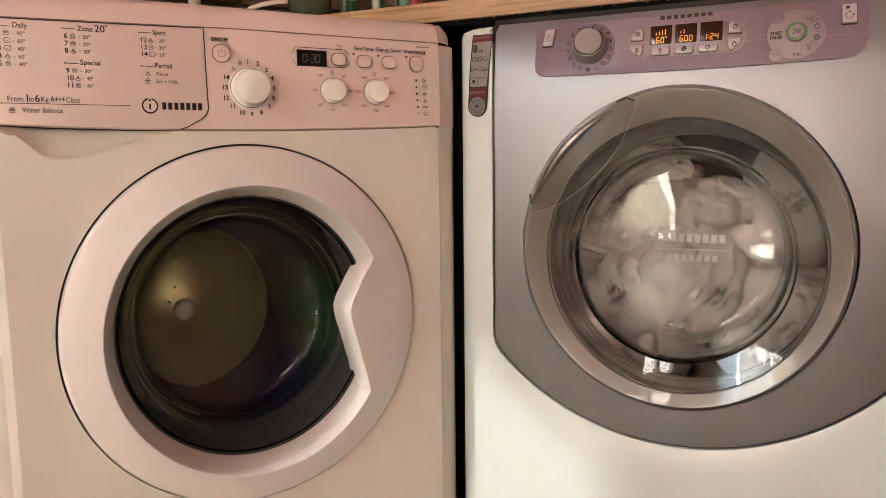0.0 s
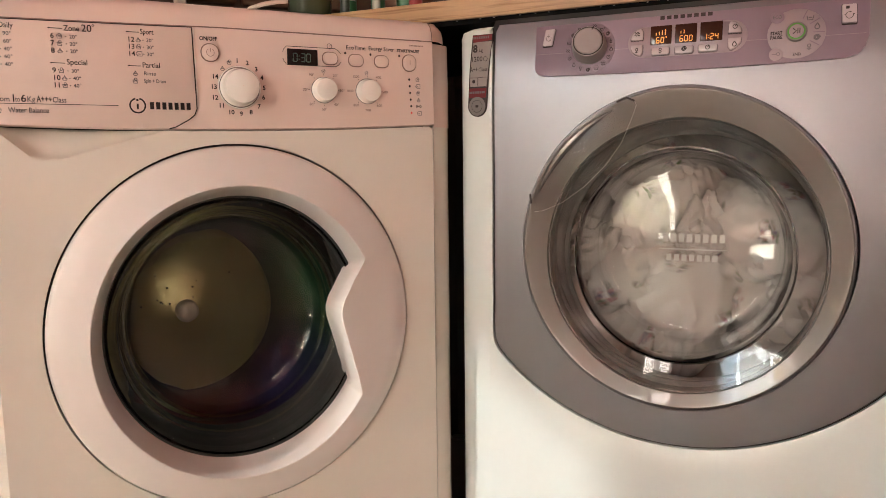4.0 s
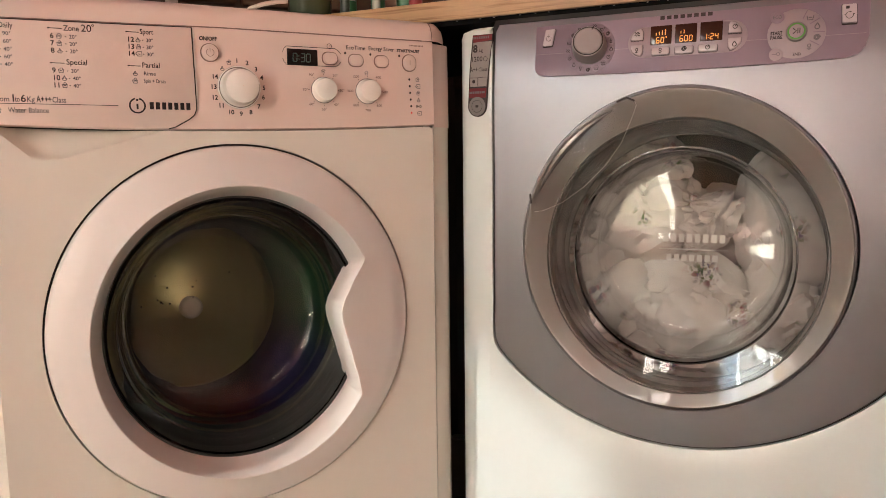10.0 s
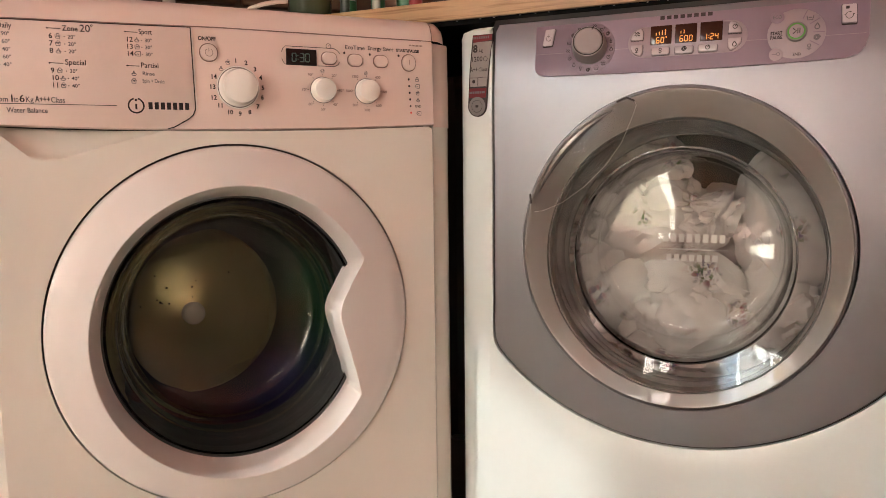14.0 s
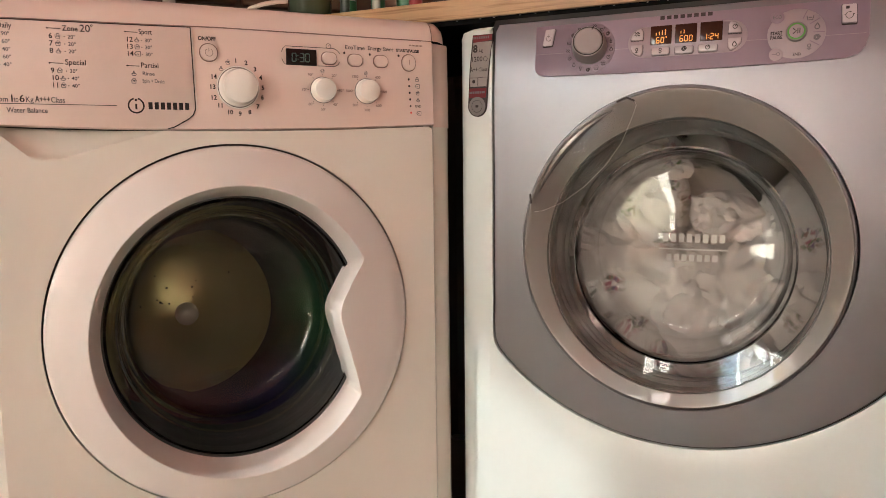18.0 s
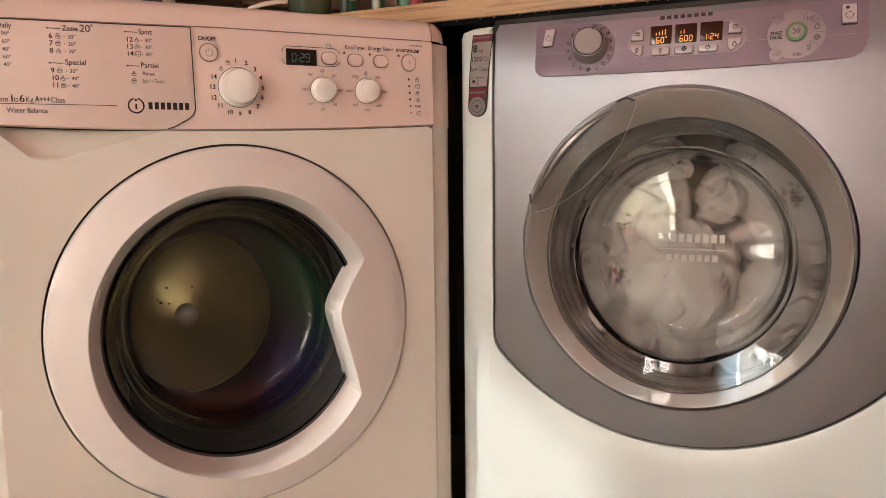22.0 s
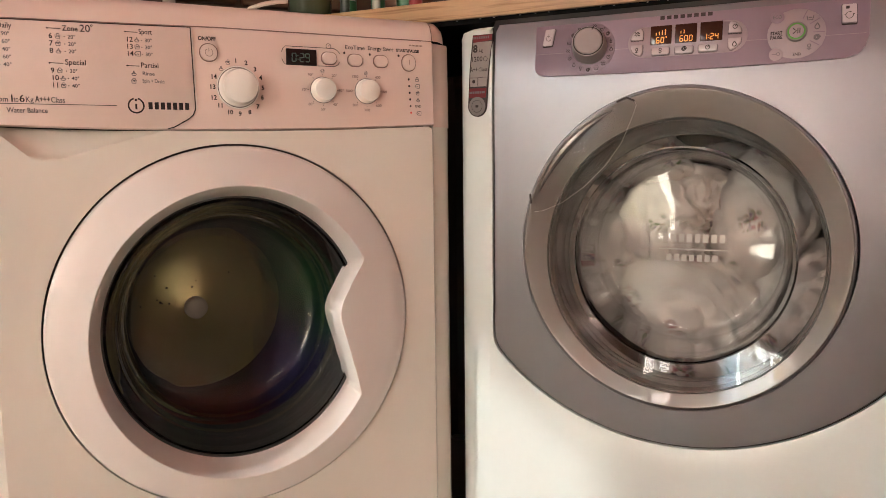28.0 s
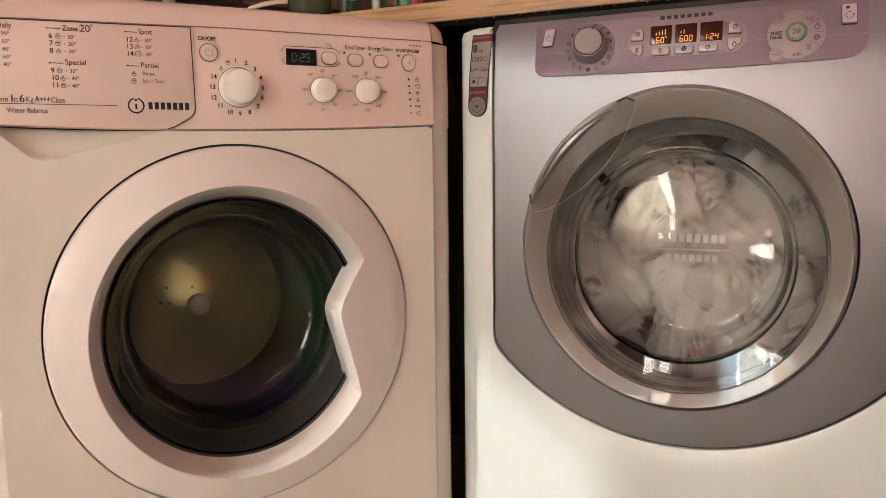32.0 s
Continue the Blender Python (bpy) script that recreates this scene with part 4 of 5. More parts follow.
    for ring_at in np.linspace(0.16, 0.40, 11):
        for k in range(40):
            a = 2 * math.pi * (k + 0.5 * (round(ring_at * 100) % 2)) / 40
            c = [((0.2445 * math.cos(a) - 0.003 * math.cos(b) * math.sin(a)), ring_at + 0.003 * math.sin(b), 0.2445 * math.sin(a) + 0.003 * math.cos(b) * math.cos(a)) for b in (0, 1.05, 2.1, 3.14, 4.19, 5.24)]
            holes.faces.new([holes.verts.new(p) for p in c])
    part("perforation", holes, SEAM, drum)
    oval = pose(0, 0, cz) @ Matrix.Diagonal((0.988, 1, 1.013, 1)) @ pose(0, 0, -cz)
    for ob in (door, *door.children_recursive):
        if ob.name.startswith(("door", "inner_frame")):
            ob.data.transform(oval)
            for v in ob.data.vertices:
                k = 1 - smoothstep(0.172, 0.200, math.hypot(v.co.x - cu, v.co.z - cz))
                v.co.z += k * (0.018 * (v.co.z - cz) - 0.0045)
    return m, drum


def right_machine():
    cu, cz = RIGHT_AXIS
    m = thing("washing_machine", "white washing machine with a silver front panel and round glass door", "washing machine", pose(RIGHT_AT[0], RIGHT_AT[1], 0, 0, 0, RIGHT_AT[2]))
    W, D = 0.2975, 0.60
    prof = [(-W, D), (-W, 0.045), (-W + 0.002, 0.028), (-W + 0.007, 0.016), (-W + 0.016, 0.008), (-W + 0.028, 0.0035), (-0.245, 0.0012)]
    for side in (1, -1):
        rows = [[(side * u, d, z) for u, d in prof] for z in (0.012, 0.4, 0.75, 0.83)]
        rows += [[(side * u * (1 - 0.004 * k * k), d + 0.004 * k * k, z) for u, d in prof] for k, z in ((1, 0.838), (2, 0.843))]
        part("side_panel", skin(rows, False), COOL_ENAMEL, m)
    part("top_cover", box(-W + 0.006, W - 0.006, 0.03, D, 0.832, 0.841, 0.003), COOL_ENAMEL, m)
    part("back_panel", box(-W + 0.002, W - 0.002, D - 0.004, D, 0.02, 0.83), COOL_ENAMEL, m, smooth=False)
    part("base_panel", box(-W + 0.002, W - 0.002, 0.03, D - 0.005, 0.012, 0.02), COOL_ENAMEL, m, smooth=False)
    for u in (-0.25, 0.25):
        for dd in (0.07, 0.52):
            part("foot", lathe([(0.02, -0.006), (0.02, 0.006), (0.008, 0.006), (0.008, 0.012)], 0, 0, 20, (True, True)), RUBBER, m).matrix_basis = pose(u, dd, 0.006, -90)
    n = 240

    def outline_at(a, grow):
        """The silver panel: straight sides, an arched foot."""
        c, s = math.cos(a), math.sin(a)
        hi = 2.0
        if abs(c) > 1e-6:
            hi = min(hi, (0.2365 + grow) / abs(c))
        if s > 1e-6:
            hi = min(hi, (0.8425 - cz) / s)
        # foot: arc of radius 0.31 about a point above the door's axis
        oz, R = 0.622 - cz, 0.3125 + grow
        b = -oz * s
        k = b * b - (oz * oz - R * R)
        if s < 0.2:
            foot = -b + math.sqrt(k)
            hi = min(hi, foot) - math.log(1 + math.exp(-220 * abs(hi - foot))) / 220
        return (cu + hi * c, cz + hi * s)

    angles = [2 * math.pi * i / n for i in range(n)]
    door_edge = [(cu + 0.1945 * math.cos(a), cz + 0.1945 * math.sin(a)) for a in angles]
    inner = [outline_at(a, 0.0) for a in angles]
    seam = [outline_at(a, 0.0042) for a in angles]
    frame_edge = [to_bounds(cu, cz, a, -0.2455, 0.2455, 0.02, lambda u: 0.843) for a in angles]
    white = [(s if math.hypot(s[0] - cu, s[1] - cz) < math.hypot(b[0] - cu, b[1] - cz) else b) for s, b in zip(seam, frame_edge)]
    rows = plate_rows(white, frame_edge, 8, lambda u, z: 0.001)
    rows[0] = [(cu + (a[0] - cu) * 1.006, 0.0006, cz + (a[1] - cz) * 1.006) for a in white]
    rows.insert(0, [(cu + (a[0] - cu) * 1.002, 0.0012, cz + (a[1] - cz) * 1.002) for a in white])
    rows.insert(0, [(a[0], 0.0035, a[1]) for a in white])
    rows.insert(0, [(a[0], 0.012, a[1]) for a in white])
    # above the silver panel the white frame runs behind it
    rows = [[(u, dd + 0.016 * smoothstep(0.826, 0.838, z) * (1 - smoothstep(0.2405, 0.2445, abs(u))), min(z, 0.8375)) for u, dd, z in row] for row in rows]
    part("front_panel", skin(rows), COOL_ENAMEL, m)
    rows = plate_rows(door_edge, inner, 20, lambda u, z: -0.002 + 0.95 * max(0.0, z - 0.745) ** 2)
    rows.insert(0, [(a[0], 0.02, a[1]) for a in door_edge])
    rows.append([(cu + (b[0] - cu) * 1.002, 0.003 + 0.95 * max(0.0, b[1] - 0.745) ** 2, cz + (b[1] - cz) * 1.002) for b in inner])
    part("silver_panel", skin(rows), SILVER, m, "silver lacquered panel with an arched foot")
    part("panel_gap", skin([[(a[0], 0.0055, a[1]) for a in inner], [(cu + (b[0] - cu) * 1.02, 0.0055, cz + (b[1] - cz) * 1.02) for b in inner]]), SEAM, m)

    d = -0.0022
    # control strip with a dipping lower edge; it leans back with the top of the panel
    before = set(m.children)
    low = [(u, 0.7690 + 0.085 * u * u) for u in np.linspace(-0.165, 0.172, 14)]
    strip = [(-0.1805, 0.835), (-0.1805, 0.781), (-0.1785, 0.7765), (-0.1735, 0.7725)] + [(float(u), float(z)) for u, z in low] + [(0.182, 0.7755), (0.188, 0.783), (0.1915, 0.795), (0.1915, 0.835)]
    s = part("control_strip", pad(strip, 0.0, d - 0.0004, 0.0004), STRIP, m, "lavender control strip")
    d -= 0.0005
    part("rule", line_strip([(-0.179, 0.7992), (-0.062, 0.7988)], 0.0006, d), PALE, s)
    part("rule", line_strip([(0.0695, 0.798), (0.092, 0.7975)], 0.0006, d), PALE, s)
    part("rule", line_strip([(0.15, 0.797), (0.1885, 0.7968)], 0.0006, d), PALE, s)

    def key(points, mat=KEY, tall=0.003):
        k = part("button", pad(points, d + 0.001, d - tall, 0.001), mat, m, "pale silver push button")
        mu, mz = sum(p[0] for p in points) / len(points), sum(p[1] for p in points) / len(points)
        # dark gap, set lower to include the shade beneath the key
        part("button_gap", pad([(mu + (p[0] - mu) * 1.09, mz + (p[1] - mz) * 1.11 - 0.0005) for p in points], d, d - 0.0003, 0.0001), INK, k)
        return k, mu, mz

    def sign(parent, u, z, r, dep, spiral=False):
        if spiral:
            pts = [(u + r * (1 - i / 36) * math.cos(i * 0.5), z + r * (1 - i / 36) * math.sin(i * 0.5)) for i in range(30)]
        else:
            pts = arc(u, z, r, 60, 380, 16)
        part("sign", line_strip(pts, 0.0006, dep), INK, parent)

    def small_sign(parent, u, z, r, dep, kind, mat=INK):
        """Tiny line drawings: a clock, a whirl, a drop, a wave, a tub, a flower."""
        w = r * 0.30
        lines = {
            0: [arc(u, z, r * 0.8, 0, 360, 14), [(u, z), (u + r * 0.5, z + r * 0.9)]],
            1: [[(u + r * (1 - i / 36) * math.cos(i * 0.5), z + r * (1 - i / 36) * math.sin(i * 0.5)) for i in range(30)]],
            2: [[(u, z + r), (u + r * 0.7, z - r * 0.2)], arc(u, z - r * 0.3, r * 0.7, 20, -200, 10), [(u - r * 0.7, z - r * 0.2), (u, z + r)]],
            3: [[(u - r + 2 * r * i / 12, z + r * 0.45 + r * 0.3 * math.sin(i * 1.05)) for i in range(13)], [(u - r + 2 * r * i / 12, z - r * 0.45 + r * 0.3 * math.sin(i * 1.05)) for i in range(13)]],
            4: [[(u - r, z + r * 0.5), (u - r * 0.7, z - r * 0.8), (u + r * 0.7, z - r * 0.8), (u + r, z + r * 0.5)], [(u - r * 0.5, z), (u + r * 0.5, z)]],
            5: [arc(u, z + r * 0.4, r * 0.5, 0, 360, 10), [(u, z), (u, z - r)], [(u - r * 0.6, z - r * 0.5), (u, z - r * 0.9), (u + r * 0.6, z - r * 0.5)]]}
        for pts in lines[kind % 6]:
            part("sign", line_strip(pts, w, dep), mat, parent)

    k, mu, mz = key(rounded_outline(0.0125, 0.0205, 0.0015, 3, -0.1627, 0.8195, 0.18))
    sign(k, mu, mz - 0.0015, 0.0032, d - 0.0031)
    part("sign", line_strip([(mu, mz - 0.001), (mu, mz + 0.0035)], 0.0006, d - 0.0031), INK, k)
    # programme dial on its ring of signs
    part("dial_plate", pad([(-0.1105 + 0.0315 * math.cos(a), 0.803 + 0.0315 * math.sin(a)) for a in [2 * math.pi * i / 40 for i in range(40)]], d + 0.001, d - 0.0003, 0.0002), STRIP, s)
    for i in range(16):
        a = radians(78 - 360 / 17 * i)
        pu, pz = -0.1105 + 0.0272 * math.cos(a), 0.803 + 0.0272 * math.sin(a)
        part("dial_sign", pad([(pu + 0.0042 * math.cos(b), pz + 0.0042 * math.sin(b)) for b in [2 * math.pi * j / 14 for j in range(14)]], d, d - 0.0005, 0.0001), FAINT, s)
        small_sign(s, pu, pz, 0.0026, d - 0.0006, (3, 4, 1, 5, 2, 0)[i % 6])
    dial = part("programme_dial", lathe([(0.0212, 0.0), (0.0208, -0.010), (0.0200, -0.0185), (0.0188, -0.021), (0.0178, -0.0212), (0.0174, -0.0205), (0.0168, -0.0208), (0.0005, -0.0215)], 0, 0, 56), DIAL_METAL, m, "silver turning dial")
    dial.matrix_basis = pose(-0.1105, d, 0.803, -8, 0, 8)
    part("dial_face", lathe([(0.0168, -0.0212), (0.016, -0.0219), (0.0005, -0.0222)], 0, 0, 40), DIAL_FACE, dial)
    part("dial_rim", lathe([(0.0182, -0.0214), (0.0170, -0.0216)], 0, 0, 40), INK, dial)
    part("dial_mark", line_strip([(0.004, 0.014), (0.0055, 0.0185)], 0.0012, -0.0217), INK, dial)
    # display group
    group_plate = arc(-0.045, 0.8045, 0.0185, 90, 270, 14) + arc(0.0525, 0.8045, 0.0185, -90, 90, 14)
    part("display_plate", pad(group_plate, d + 0.001, d - 0.0003, 0.0002), PALE, s)
    for i, (u, txt) in enumerate(((-0.0248, "60"), (0.0035, "600"), (0.0317, "1:24"))):
        w = part("display", pad(rounded_outline(0.0245, 0.0222, 0.0006, 2, u, 0.8118), d, d - 0.0009, 0.0002), AMBER_PANE, m, "dark amber display window")
        if i < 2:
            for j in range(4 if i == 0 else 2):
                part("bar", box(u - 0.006 + 0.0035 * j, u - 0.0052 + 0.0035 * j, d - 0.0014, d - 0.0009, 0.8118, 0.8118 + 0.003 + 0.0011 * j), AMBER, w, smooth=False)
        start = u - (0.0052, 0.0066, 0.0082)[i]
        seven_segments("digit", txt, start, 0.8025, 0.0064, d - 0.001, AMBER, w, 0.04, 0.82)
        if i == 0:
            part("degree", line_strip(arc(u + 0.0062, 0.8088, 0.0008, 0, 360, 8), 0.0005, d - 0.001), AMBER, w)
    for i, u in enumerate((-0.0237, 0.0002, 0.0286)):
        k, mu, mz = key(rounded_outline(0.0205, 0.0088, 0.0022, 4, u - (0.001 if i == 0 else 0) + (0.002 if i == 1 else 0), 0.7925))
        small_sign(k, mu, mz + 0.0003, 0.0030, d - 0.0031, (5, 1, 0)[i])
    for su, sz, mu, mz in ((-1, 1, -0.0455, 0.806), (-1, -1, -0.0455, 0.803), (1, 1, 0.0505, 0.806), (1, -1, 0.0505, 0.803)):
        pts = [(mu, mz + sz * 0.0015), (mu + su * 0.0138, mz + sz * 0.0015)] + [(mu + su * 0.0145 * math.cos(a), mz + sz * (0.0015 + 0.0135 * math.sin(a))) for a in (0.35, 0.7, 1.05, 1.4)] + [(mu, mz + sz * 0.011)]
        k, ku, kz = key(pts)
        small_sign(k, ku, kz, 0.0030, d - 0.0031, (3, 5, 0, 2)[(su > 0) * 2 + (sz < 0)])
    # start button in its disc of signs
    part("disc", pad([(0.1208 + 0.0295 * math.cos(a), 0.8015 + 0.0275 * math.sin(a)) for a in [2 * math.pi * i / 48 for i in range(48)]], d + 0.001, d - 0.0003, 0.0002), PALE, s)
    for u, z in ((0.101, 0.821), (0.1009, 0.7797)):
        part("disc", pad([(u + 0.0072 * math.cos(a), z + 0.0068 * math.sin(a)) for a in [2 * math.pi * i / 24 for i in range(24)]], d + 0.0005, d - 0.0007, 0.0002), STRIP if z > 0.8 else PALE, s)
    words("lettering", "ECO", 0.101, 0.8193, 0.0056, d - 0.0006, GREY_INK, s, 0.0088, "CENTER")
    part("key_sign", line_strip([(0.097, 0.78), (0.1015, 0.7798)] + arc(0.1032, 0.7798, 0.0017, 180, -170, 10), 0.0006, d - 0.0008), GREY_INK, s)
    words("lettering", "END", 0.1221, 0.7770, 0.0046, d - 0.0003, INK, s, 0.0078, "CENTER")
    words("lettering", "START", 0.0945, 0.8016, 0.0052, d - 0.0003, INK, s, 0.0122, bold=0.0002)
    words("lettering", "PAUSE", 0.0945, 0.7968, 0.0052, d - 0.0003, INK, s, 0.0122, bold=0.0002)
    b = part("start_button", lathe([(0.0108, d + 0.001), (0.0108, d - 0.003), (0.0100, d - 0.0042), (0.0092, d - 0.0042)], 0.1208, 0.8032, 40), BEZEL, m, "start button with a green light ring")
    part("light_ring", lathe([(0.0092, d - 0.004), (0.0074, d - 0.0043)], 0.1208, 0.8032, 40), GREEN_GLOW, b)
    part("button_cap", lathe([(0.0072, d - 0.0038), (0.0070, d - 0.0048), (0.0005, d - 0.005)], 0.1208, 0.8032, 32), PALE, b)
    part("sign", line_strip([(0.1172, 0.8062), (0.1208, 0.8032), (0.1172, 0.8002)], 0.001, d - 0.005), INK, b)
    for u in (0.1222, 0.1242):
        part("sign", line_strip([(u, 0.8002), (u, 0.8062)], 0.0009, d - 0.005), INK, b)
    for a in (52, 18, -18, -52):
        pu, pz = 0.1208 + 0.0215 * math.cos(radians(a)), 0.802 + 0.0205 * math.sin(radians(a))
        small_sign(s, pu, pz, 0.0034, d - 0.0004, {52: 4, 18: 2, -18: 1, -52: 5}[a], GREY_INK)
        a2 = radians(a + 17)
        part("rule", line_strip([(0.1208 + 0.0165 * math.cos(a2), 0.802 + 0.016 * math.sin(a2)), (0.1208 + 0.028 * math.cos(a2), 0.802 + 0.026 * math.sin(a2))], 0.0008, d - 0.0004), STRIP, s)
    k, mu, mz = key(rounded_outline(0.0138, 0.0205, 0.0012, 3, 0.1718, 0.8185, -0.04))
    sign(k, mu, mz - 0.002, 0.0036, d - 0.0031)
    part("sign", line_strip([(mu - 0.0048, mz - 0.001), (mu - 0.0034, mz - 0.001)], 0.0008, d - 0.0031), INK, k)
    part("sign", line_strip([(mu + 0.0034, mz - 0.001), (mu + 0.0048, mz - 0.001)], 0.0008, d - 0.0031), INK, k)
    part("sign", pad(rounded_outline(0.0034, 0.003, 0.0005, 2, mu - 0.002, mz + 0.0065), d - 0.003, d - 0.0034, 0.0001), INK, k)
    bars("wordmark", -0.0265, 0.0348, 0.8300, 0.0044, 8, d, INK, s)

    lean = pose(0, -0.0022, 0.769) @ pose(0, 0, 0, -7.5) @ pose(0, 0, -0.769)
    for ob in m.children:
        if ob not in before:
            ob.matrix_basis = lean @ ob.matrix_basis

    # energy sticker on the white side strip
    out = [(-0.2672, 0.831), (-0.2722, 0.79), (-0.2748, 0.7452)] + arc(-0.2616, 0.7435, 0.0135, 185, 355, 12) + [(-0.2445, 0.79), (-0.2392, 0.831)]
    st = part("energy_sticker", pad(out, 0.004, -0.0012, 0.0006), INK, m, "dark red and grey specification sticker")
    st.matrix_basis = pose(0, 0, 0.831) @ Matrix.Diagonal((1, 1, 1.055, 1)) @ pose(0, 0, -0.831)
    part("sticker_field", pad([(-0.2662, 0.8222), (-0.2705, 0.79), (-0.2722, 0.767), (-0.2478, 0.767), (-0.2452, 0.79), (-0.2402, 0.8222)], 0.0, -0.0014, 0.0001), material("sticker_grey", (0.25, 0.22, 0.21), 0.75), st)
    part("sticker_band", pad([(-0.2668, 0.8302), (-0.2661, 0.8215), (-0.2403, 0.8235), (-0.2395, 0.8302)], 0.0, -0.0015, 0.0001), RED_INK, st)
    part("sticker_band", pad([(-0.2728, 0.7655), (-0.2735, 0.7535), (-0.2488, 0.7535), (-0.248, 0.7655)], 0.0, -0.0015, 0.0001), RED_INK, st)
    bars("small_print", -0.266, -0.243, 0.8258, 0.003, 9, -0.0016, GREY_INK, st)
    bars("small_print", -0.2722, -0.2495, 0.7588, 0.0028, 9, -0.0016, GREY_INK, st)
    words("lettering", "8", -0.2665, 0.8098, 0.0125, -0.0015, INK, st, bold=0.0005)
    words("lettering", "kg", -0.2585, 0.8098, 0.0062, -0.0015, INK, st)
    words("lettering", "1200", -0.2698, 0.7985, 0.0085, -0.0015, INK, st, 0.0148)
    part("sign", line_strip(arc(-0.2492, 0.8010, 0.0028, 0, 360, 14), 0.0006, -0.0015), INK, st)
    words("lettering", "A++", -0.2708, 0.7860, 0.0085, -0.0015, INK, st, 0.0105)
    words("lettering", "Class", -0.2592, 0.7860, 0.0068, -0.0015, INK, st, 0.0128)
    for a, b2 in ((-0.2715, -0.2608), (-0.2598, -0.2482)):
        part("field", line_strip([(a, 0.7785), (b2, 0.7785), (b2, 0.7672), (a, 0.7672), (a, 0.7785)], 0.0006, -0.0015), INK, st)
    part("sign", pad([(-0.2662 + 0.0022 * math.cos(k), 0.7738 + 0.0022 * math.sin(k)) for k in [i * 0.7 for i in range(9)]], -0.0013, -0.0016, 0.0001), INK, st)
    part("seal", pad([(-0.2616 + 0.0118 * math.cos(a), 0.743 + 0.0118 * math.sin(a)) for a in [2 * math.pi * i / 32 for i in range(32)]], -0.001, -0.0016, 0.0002), material("seal_grey", (0.15, 0.13, 0.125), 0.4), st)
    part("seal_ring", line_strip(arc(-0.2616, 0.743, 0.0075, 0, 360, 24), 0.0005, -0.0017), INK, st)
    part("seal_mark", line_strip([(-0.2636, 0.743), (-0.2596, 0.743)], 0.003, -0.0017), INK, st)

    # door: bezel, clear grip, glass bowl
    def dish(r):
        """The hollow front of the door, from its rim to its middle."""
        return -0.0132 + (0.19 ** 2 - r ** 2) / (2 * 0.5)

    def eye_ring(r, k, depth=None, n=160):
        """A ring of the door; the glass sits a little off the bezel's middle, away from the grip."""
        row = ring_row(r, 0.0, cu + 0.003 * min(k, 1.0), cz - 0.0085 * k, n)
        return [(u, dish(math.hypot(u - cu, z - cz)) + (depth or 0.0) if depth is None or depth < 0.008 else depth, z) for u, _, z in row]

    door = part("door", skin([ring_row(r, dd, cu, cz, 160) for r, dd in ((0.1935, 0.012), (0.1935, -0.010), (0.1918, -0.0125), (0.1908, -0.0131), (0.1902, -0.01318))] + [eye_ring(r, k) for r, k in ((0.1898, 0.0), (0.186, 0.15), (0.182, 0.3), (0.178, 0.5), (0.174, 0.7), (0.170, 0.9), (0.1672, 1.0), (0.1665, 1.0))] + [eye_ring(0.1655, 1.0, 0.0035), eye_ring(0.165, 1.0, 0.03)]), BEZEL, m, "satin metal door bezel")
    part("bezel_lip", lathe([(0.1945, -0.006), (0.1948, -0.0112), (0.1938, -0.0128), (0.1918, -0.0132)], cu, cz, 160), SILVER, door)
    outer_arc = [(0.1915 * math.cos(radians(a)), cz + 0.1915 * math.sin(radians(a))) for a in np.linspace(112, 162, 18)]
    inner_arc = [(-0.1768, 0.6), (-0.165, 0.6015), (-0.14, 0.612), (-0.1111, 0.6322), (-0.085, 0.658), (-0.0658, 0.6845), (-0.055, 0.71), (-0.0485, 0.7285), (-0.0505, 0.7335)]
    grip = part("door_grip", pad([(float(a), float(b)) for a, b in outer_arc] + inner_arc, -0.0125, -0.0165, 0.002), CLEAR, door, "clear plastic door grip")
    grip.visible_shadow = False
    part("grip_edge", tube([(u, -0.0160, z) for u, z in inner_arc], 0.00028, 6), PALE_INK, door)
    part("grip_catch", tube([(outer_arc[0][0], -0.0185, outer_arc[0][1]), (-0.06, -0.0195, 0.7378), (-0.0505, -0.0185, 0.7335)], 0.0012, 6), INK, door)
    part("grip_catch", tube([(outer_arc[-1][0], -0.0185, outer_arc[-1][1] + 0.008), (-0.1805, -0.019, 0.6105)], 0.0014, 6), INK, door)
    part("grip_scoop", tube([(0.185 * math.cos(radians(a)), -0.0135, cz + 0.185 * math.sin(radians(a))) for a in np.linspace(115, 158, 14)], [0.001 + 0.0045 * math.sin(math.pi * i / 13) for i in range(14)], 8), BEZEL, door)
    flare = [0.1648, 0.160, 0.155, 0.150, 0.145, 0.140, 0.136, 0.1335, 0.1318]
    back = [(0.1307, 0.0080), (0.1298, 0.0095), (0.1290, 0.0115), (0.1284, 0.0135), (0.1272, 0.018), (0.1245, 0.032), (0.121, 0.058), (0.1175, 0.082), (0.1150, 0.091), (0.1105, 0.0968), (0.106, 0.0981), (0.105, 0.09815), (0.06, 0.0982), (0.0005, 0.0982)]
    behind = [(0.0005, 0.103), (0.06, 0.103), (0.106, 0.10295), (0.107, 0.1029), (0.1135, 0.101), (0.1190, 0.095), (0.1215, 0.084), (0.125, 0.060), (0.1285, 0.034), (0.1300, 0.023), (0.1310, 0.0185), (0.1322, 0.0158), (0.1338, 0.0138)]
    bowl = part("door_glass", skin([eye_ring(r, 1.0, n=128) for r in flare] + [eye_ring(r, 1.0, dd, 128) for r, dd in back + behind] + [eye_ring(r, 1.0, 0.0045, 128) for r in reversed(flare[:-1])] + [eye_ring(0.1648, 1.0, n=128)]), SMOKED, door)
    bowl.visible_shadow = False
